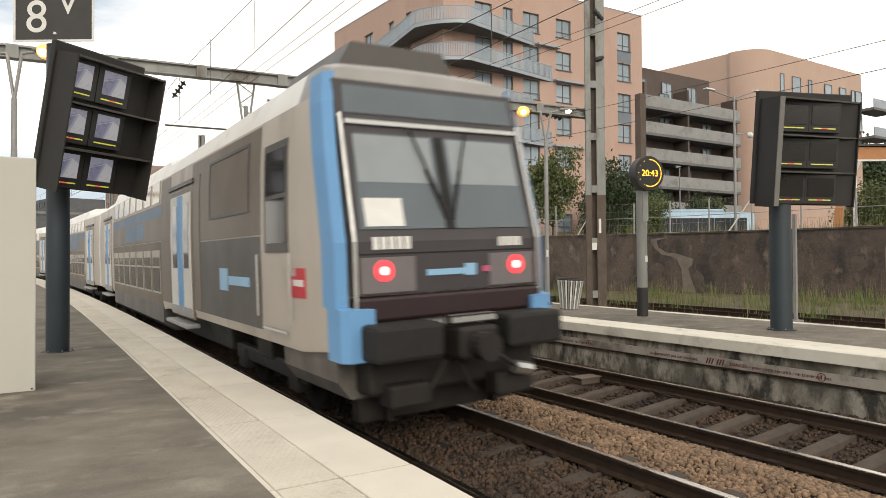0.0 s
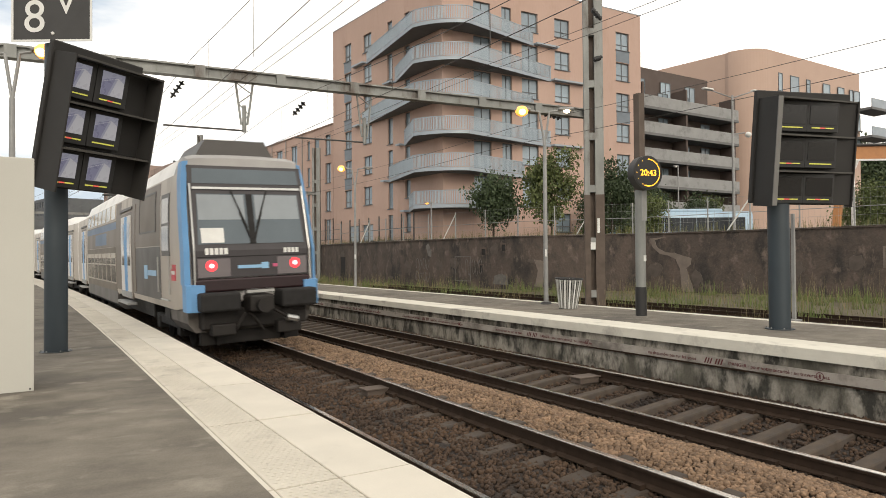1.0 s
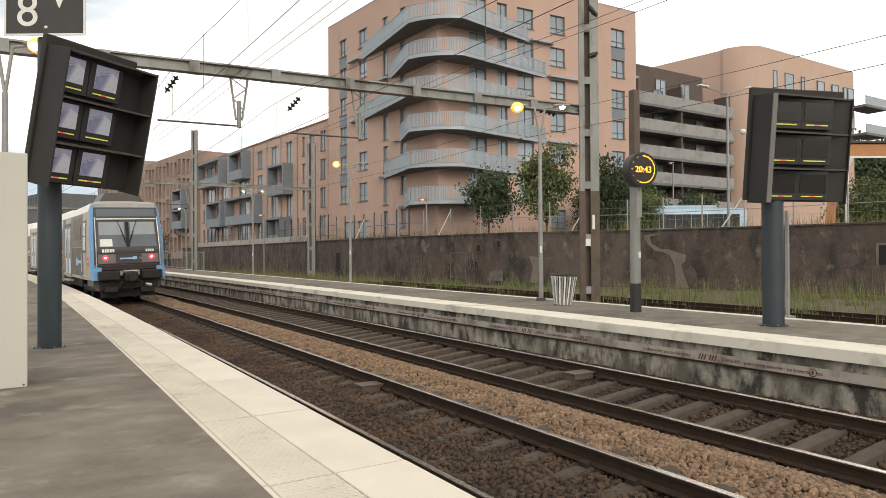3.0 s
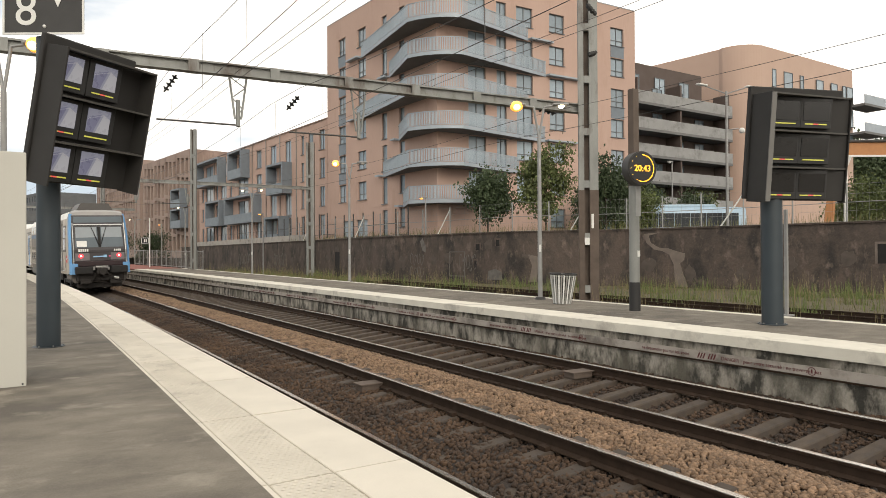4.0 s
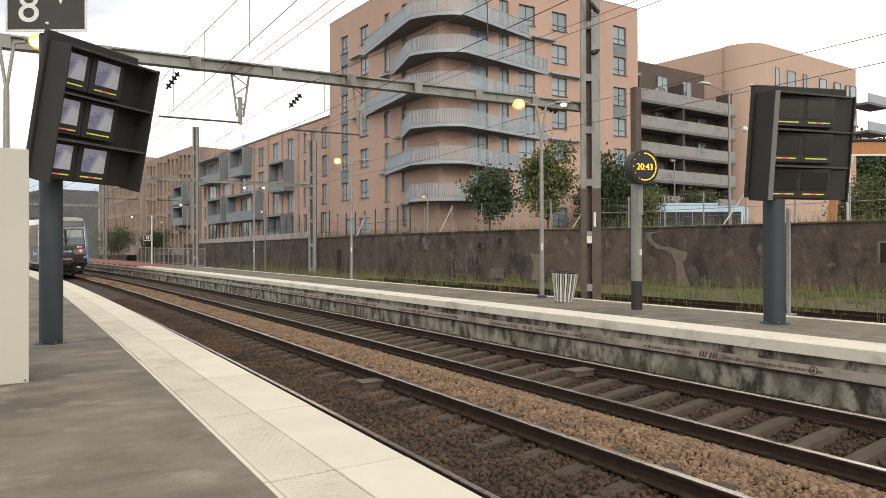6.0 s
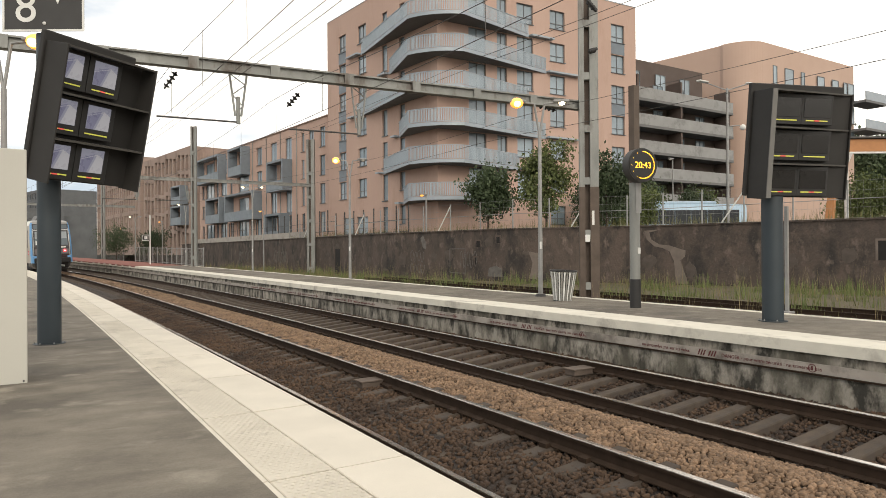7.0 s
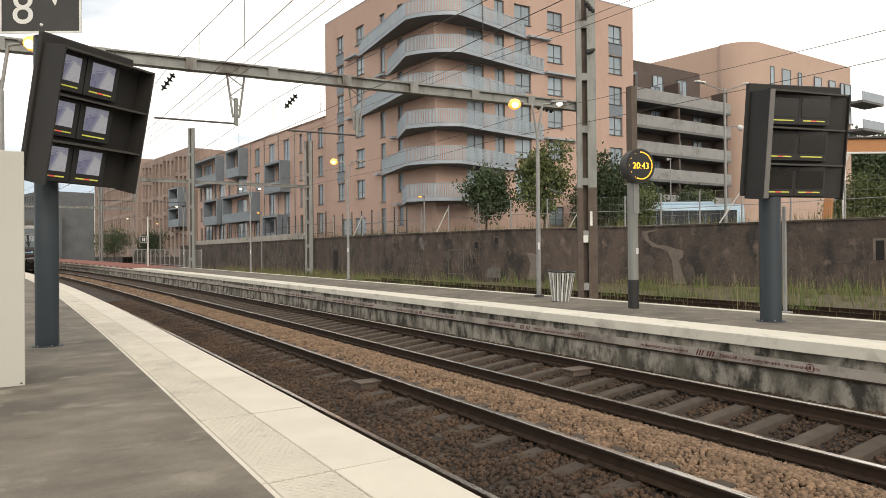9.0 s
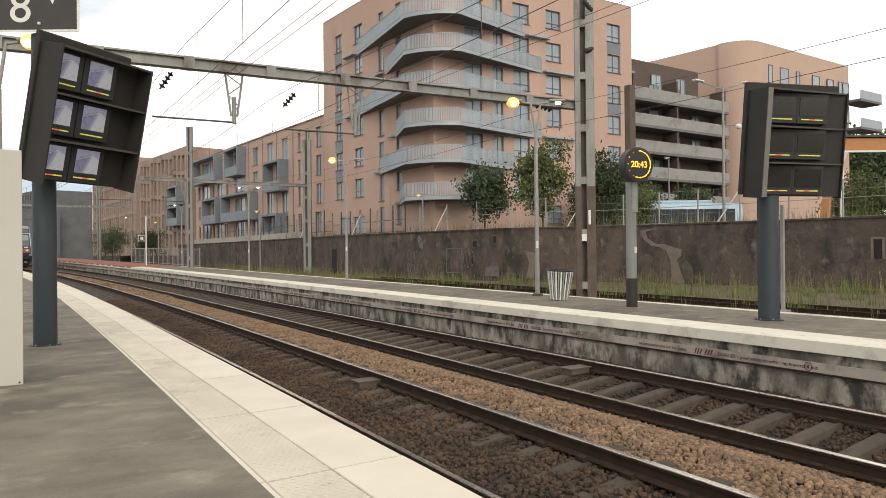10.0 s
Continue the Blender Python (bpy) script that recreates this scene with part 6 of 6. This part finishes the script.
# ---------- fence on the retaining wall ----------
fence = thing("wire_fence", "wire mesh fence with pale posts on the retaining wall", "fence")
fp = []
for a, b in zip(WALLLINE[2:], WALLLINE[3:]):
    L = math.dist(a, b)
    n = max(1, round(L / 2.6))
    for i in range(n):
        if b[1] > -12:
            fp.append(Vector((a[0] + (b[0] - a[0]) * i / n + 0.35, a[1] + (b[1] - a[1]) * i / n + 0.2, WALLTOP)))
mesh_it = []
for i, q in enumerate(fp):
    part("post", rod(B(), q, q + Vector((0, 0, 1.9)), 0.045, seg=6), GALV, fence)
    if i % 4 == 2:
        part("brace", rod(B(), q + Vector((0, 0, 1.75)), q + Vector((-1.0 * 0.3, 1.2, 0.0)), 0.04, seg=6), PAPER, fence, "pale diagonal brace")
    if i + 1 < len(fp):
        q2 = fp[i + 1]
        for z in (0.1, 0.6, 1.0, 1.4, 1.85):
            part("line_wire", rod(B(), q + Vector((0, 0, z)), q2 + Vector((0, 0, z)), 0.005 if z != 1.0 else 0.018, seg=4), GALV, fence)
        d = q2 - q
        for k in range(9):
            mesh_it.append((q + d * (k + 0.5) / 9 + Vector((0, 0, 0.95)), Vector((0.002, 0, 0)), Vector((0, 0.002, 0)), (0, 0, 0.9)))
mesh_part("mesh_wires", bars_mesh("mesh_wires", mesh_it, GALV), fence, kind="stuff")
iron = thing("iron_railing", "dark iron railing in front of the apartment block", "railing")
for i in range(-24, 9):
    q = Vector((23.6 + (0.02 if i > 0 else 0.05) * i, 58.0 - 1.9 * i, STREETZ + (0 if i > 0 else 0.4)))
    part("post", rod(B(), q, q + Vector((0, 0, 2.3)), 0.05, seg=6), DARKGREY, iron)
    if i < 8:
        for z in (0.3, 1.2):
            part("rail", rod(B(), q + Vector((0, 0, z)), q + Vector((0.02 if i > 0 else 0.05, -1.9, z)), 0.025, seg=5), DARKGREY, iron)
weed2 = []
r5 = np.random.default_rng(12)
for _ in range(6000):
    i = r5.integers(len(fp) - 1)
    q = fp[i].lerp(fp[i + 1], r5.random())
    h_ = 0.15 + 0.7 * r5.random() ** 2.5
    m = Matrix.Rotation(r5.random() * 6.28, 4, "Z") @ Matrix.Rotation(r5.normal(0, 0.25), 4, "X") @ Matrix.Diagonal((0.03, h_, h_, 1))
    m.translation = (q.x + r5.random() * 1.2, q.y + r5.random() * 0.6, WALLTOP - 0.15)
    weed2.append(m)
tagged(new("weeds_on_wall", scatter_mesh("weeds_on_wall", BLADE, [(0, 1, 2, 3)], weed2, GRASS)), "dry weeds along the fence foot", "weeds", kind="stuff")

# ---------- marks and painted recesses on the wall ---


def on_wall(y, z, out=0.01):
    """A pose on the wall's face: x along it to the viewer's right, y outward from it, z up."""
    for a, b in zip(WALLLINE, WALLLINE[1:]):
        if b[1] <= y <= a[1]:
            f = (a[1] - y) / (a[1] - b[1])
            d = Vector((b[0] - a[0], b[1] - a[1], 0)).normalized()
            nv = Vector((d.y, -d.x, 0))
            if nv.x > 0:
                nv = -nv
            m = Matrix((d, nv, Vector((0, 0, 1)))).transposed().to_4x4()
            m.translation = Vector((a[0] + (b[0] - a[0]) * f, y, z)) + nv * out
            return m


CHALK = mat("faded_spray_paint", (0.17, 0.158, 0.145), (0.085, 0.078, 0.07), 3, 0.9, 0.0)
PALECEM = mat("pale_cement_patch", (0.20, 0.165, 0.14), (0.12, 0.098, 0.082), 2, 0.95, 0.3)
rg = random.Random(5)


def scrawl(name, label, y, z, w, h_, n, r, material):
    """Unreadable looping strokes."""
    g = thing(name, label, "graffiti", "wall marks", at=on_wall(y, z, 0.012))
    for k in range(n):
        x = -w / 2 + w * (k + 0.5) / n
        zz = 0.0 if k % 2 else 0.12 * h_
        bm = B()
        pts = [Vector((x + w / n * 0.42 * math.cos(t_ + k), 0, zz + h_ * 0.42 * math.sin(t_ * (1 + 0.3 * (k % 2)) + k))) for t_ in [0.55 * j for j in range(9 + k % 3)]]
        for p0, p1 in zip(pts, pts[1:]):
            rod(bm, p0, p1, r, seg=4)
        part("stroke", bm, material, g)


scrawl("graffiti", "faded pale graffiti loops on the dark wall", 41.6, 1.75, 1.5, 0.9, 4, 0.022, CHALK)
scrawl("graffiti", "faded pale graffiti loops on the dark wall", 41.6, 0.85, 1.6, 0.8, 4, 0.022, CHALK)
scrawl("graffiti", "faded pale graffiti on the dark wall", 36.6, 1.5, 1.6, 1.2, 5, 0.018, CHALK)
scrawl("graffiti", "faded graffiti far along the wall", 68, 1.6, 3.4, 1.4, 6, 0.03, CHALK)
scrawl("graffiti", "faded graffiti far along the wall", 80, 1.6, 4.4, 1.4, 7, 0.03, CHALK)
q = thing("faded_poster", "faded rectangle of old paint on the wall", "wall mark", "wall marks", at=on_wall(37.6, 1.5, 0.008))
for x0, x1, z0, z1 in ((-0.75, 0.75, 0.78, 0.83), (-0.75, 0.75, -0.85, -0.80), (-0.75, -0.70, -0.8, 0.78), (0.70, 0.75, -0.8, 0.78)):
    part("outline", box(B(), x0, x1, -0.01, 0.012, z0, z1), CHALK, q)


def patch(label, y, z, pts, material=PALECEM):
    g = thing("cement_patch", label, "wall patch", "wall patches", at=on_wall(y, z, 0.0))
    bm = B()
    a = [bm.verts.new((x, 0.02, zz)) for x, zz in pts]
    b = [bm.verts.new((x, -0.05, zz)) for x, zz in pts]
    bm.faces.new(a)
    bm.faces.new(b[::-1])
    for i in range(len(pts)):
        j = (i + 1) % len(pts)
        bm.faces.new((a[i], b[i], b[j], a[j]))
    part("render", bm, material, g)


# the long pale crack repair runs down the wall
patch("pale cement repair running down a crack in the wall", 24.4, 0.0,
      [(-1.95, 3.25), (-0.9, 3.32), (-1.65, 3.15), (-1.55, 2.75), (-1.05, 2.45), (-0.5, 2.4), (-0.05, 2.25), (0.45, 2.1), (0.40, 1.75), (0.15, 1.55), (0.35, 0.95), (0.60, 0.25), (-0.10, 0.25), (-0.15, 0.9), (-0.2, 1.5), (-0.45, 2.05), (-0.85, 2.25), (-1.35, 2.35), (-1.8, 2.75), (-1.88, 3.05)])
patch("small pale cement patch on the wall", 31.8, 0.0, [(-0.3, 0.4), (-0.1, 1.4), (-0.35, 2.1), (0.2, 2.0), (0.5, 1.5), (0.25, 1.1), (0.2, 0.4)])
patch("pale worn patch low on the wall", 34.2, 0.0, [(-0.7, 0.5), (-0.6, 1.05), (0.0, 1.2), (0.5, 1.0), (0.55, 0.5)], CHALK)
patch("small worn patch on the wall", 40.9, 0.0, [(-0.1, 2.4), (-0.35, 3.1), (-0.1, 3.3), (0.25, 2.7), (0.2, 2.3)], CHALK)
CHIP = mat("worn_render", (0.105, 0.086, 0.072), (0.065, 0.053, 0.045), 3, 0.95, 0.4)
# recesses are not cut: their shade is a near-black sheet on the wall
RECESS_SHADE = mat("painted_recess_shade", (0.018, 0.016, 0.015), None, 3, 0.95, 0.0)
for y, z, w, h_ in ((11.2, 2.75, 0.55, 0.42), (11.2, 1.45, 0.5, 0.5), (15.0, 2.05, 0.35, 0.9), (35.7, 2.6, 0.35, 0.4), (35.9, 1.5, 0.25, 0.45), (34.0, 2.85, 0.3, 0.4), (54.0, 1.3, 1.0, 2.2)):
    g = thing("wall_recess", "flat dark sheet painted as a shaded wall recess, with a cement border", "wall recess", "wall recesses", at=on_wall(y, z, 0.0))
    part("opening", box(B(), -w / 2, w / 2, -0.02, 0.006, -h_ / 2, h_ / 2), RECESS_SHADE, g)
    for x0, x1, z0, z1 in ((-w / 2 - 0.1, w / 2 + 0.1, h_ / 2, h_ / 2 + 0.1), (-w / 2 - 0.1, -w / 2, -h_ / 2, h_ / 2), (w / 2, w / 2 + 0.1, -h_ / 2, h_ / 2)):
        part("border", box(B(), x0, x1, -0.02, 0.03, z0, z1), RETAIN if y > 20 else PALECEM, g)
cap = B()
inner2 = [(x + 0.62, y + 0.35) for x, y in WALLLINE]
prism(cap, [(x - 0.07, y) for x, y in WALLLINE] + inner2[::-1], WALLTOP - 0.02, WALLTOP + 0.06)
tagged(part("wall_coping", cap, RETAIN), "dark mossy coping of the retaining wall", "coping", kind="structure")
# rows of worn render and chips along the wall
rw = random.Random(31)
for k in range(26):
    y = 8.0 + 2.7 * k + rw.uniform(-1, 1)
    n_ = rw.randint(12, 17)
    w_, h_ = rw.uniform(0.15, 0.6), rw.uniform(0.12, 0.5)
    patch("worn patch of old render on the dark wall", y, rw.uniform(0.5, 2.8), [(w_ * rw.uniform(0.6, 1.1) * math.cos(2 * math.pi * i / n_), h_ * rw.uniform(0.5, 1.2) * math.sin(2 * math.pi * i / n_)) for i in range(n_)], CHIP)
# thin grey cable post in front of the wall
cpost = thing("cable_post", "thin pale grey post in front of the wall", "post", at=pose(14.45, 8.55, FP))
part("shaft", box(B(), -0.035, 0.035, -0.035, 0.035, 0, 2.4, bevel=0.006), GALV, cpost)
part("foot", box(B(), -0.14, 0.14, -0.1, 0.1, 0, 0.04), GALV, cpost)

# ---------- bus ----------
bus = thing("city_bus", "pale blue and white city bus with an amber destination sign", "bus", at=pose(47.0, 38.1, STREETZ - 0.3, 0, 0, -32))
bm = loft(B(), [[(x, y, z) for y, z in ((-1.25, 0.35), (-1.27, 1.2), (-1.22, 2.6), (-1.0, 2.95), (1.0, 2.95), (1.22, 2.6), (1.27, 1.2), (1.25, 0.35))] for x in (-6, -5.8, 5.8, 6)])
part("body", bm, BUSWHITE, bus, smooth=True)
for i in range(8):
    part("window", box(B(), -5.5 + i * 1.36, -4.18 + i * 1.36, -1.285, -1.2, 1.25, 2.45, bevel=0.01), BUSGLASS, bus)
part("windscreen", box(B(), -6.03, -5.95, -1.1, 1.1, 1.1, 2.35), SIDEGLASS, bus)
part("destination_sign", box(B(), -6.05, -5.9, -0.9, 0.9, 2.42, 2.68), AMBER, bus, "amber destination display")
part("side_sign", box(B(), -5.9, -4.6, -1.30, -1.24, 2.5, 2.72), AMBER, bus, "amber side display")
part("roof_pod", box(B(), -3.6, 3.6, -0.95, 0.95, 2.9, 3.22, bevel=0.12), BUSWHITE, bus)
for x in (-3.9, 3.4):
    for y in (-1.15, 1.15):
        part("wheel", rod(B(), (x, y - 0.14, 0.48), (x, y + 0.14, 0.48), 0.48, seg=20), RUBBER, bus, smooth=True)

# ---------- canopy ----------
can = thing("wooden_canopy", "orange larch canopy on slanting wooden columns", "canopy", at=pose(51.8, 28.75, STREETZ, 0, 0, -32))
bm = loft(B(), [[(x, y, z) for y, z in ((-3.0, 5.95), (-3.0, 6.85), (-2.0, 6.9), (-2.0, 5.95))] for x in (-0.6, 16.0)])
part("fascia", bm, WOOD, can)
part("roof_edge", box(B(), -0.8, 16.2, -3.2, -1.8, 6.90, 7.04), DARKGREY, can)
part("light_line", box(B(), 0.6, 16.0, -3.06, -2.9, 5.80, 5.93), PAPER, can)
bm = B()
for q0, q1 in (((0.0, -2.5, 0), (0.55, -2.5, 5.95)),):
    rod(bm, q0, q1, 0.42, 0.22, seg=4)
part("column", bm, WOOD, can, "tapering slanted wooden column")
part("downpipe", rod(B(), (1.1, -2.9, 0), (1.1, -2.9, 5.2), 0.14), PAPER, can)
part("hopper", rod(B(), (1.1, -2.9, 5.2), (1.1, -2.9, 5.8), 0.2, 0.42, seg=12), PAPER, can)

# railings and red paving at the far end of the opposite platform
rail_far = thing("platform_railing", "pale grey railing at the back of the far platform", "railing")
for i in range(15):
    s = 57 + i * 1.5
    q = tp(FB + 0.15, s, -0.3)
    part("post", rod(B(), q, q + Vector((0, 0, 2.6)), 0.04, seg=5), GALV, rail_far)
    if i < 14:
        q2 = tp(FB + 0.15, s + 1.5, -0.3)
        for z in (1.1, 2.5):
            part("bar", rod(B(), q + Vector((0, 0, z)), q2 + Vector((0, 0, z)), 0.03, seg=5), GALV, rail_far)
it = [(tp(FB + 0.15, 57 + 0.25 * i, 1.5), (0.006, 0, 0), (0, 0.008, 0), (0, 0, 0.7)) for i in range(84)]
mesh_part("infill", bars_mesh("infill", it, GALV), rail_far, "thin upright wires", kind="stuff")
REDPAVE = mat("red_brick_paving", (0.26, 0.095, 0.07), (0.20, 0.075, 0.055), 2, 0.9, 0.2, vary=0.1)
bm = sweep(B(), [(FE, FP - 0.1), (FE, FP + 0.008), (FB, FP + 0.008), (FB, FP - 0.1)], 61.5, 200, 60)
tagged(part("red_paving", bm, REDPAVE), "red paving at the far platform end", "paving", kind="structure")
sg = thing("signal_board", "small black signal board with white marks on a pole", "signal", at=pose(9.6, 67.0, FP))
part("pole", rod(B(), (0, 0, 0), (0, 0, 5.0), 0.06, seg=8), PAPER, sg)
part("board", box(B(), -0.75, -0.05, -0.1, 0.0, 2.6, 3.2), BLACK, sg)
for x0, x1, z0, z1 in ((-0.72, -0.08, 3.12, 3.17), (-0.72, -0.08, 2.63, 2.68), (-0.72, -0.67, 2.68, 3.12), (-0.13, -0.08, 2.68, 3.12), (-0.5, -0.4, 2.75, 3.05), (-0.35, -0.25, 2.75, 3.05)):
    part("mark", box(B(), x0, x1, -0.115, -0.1, z0, z1), PAPER, sg)

motions()
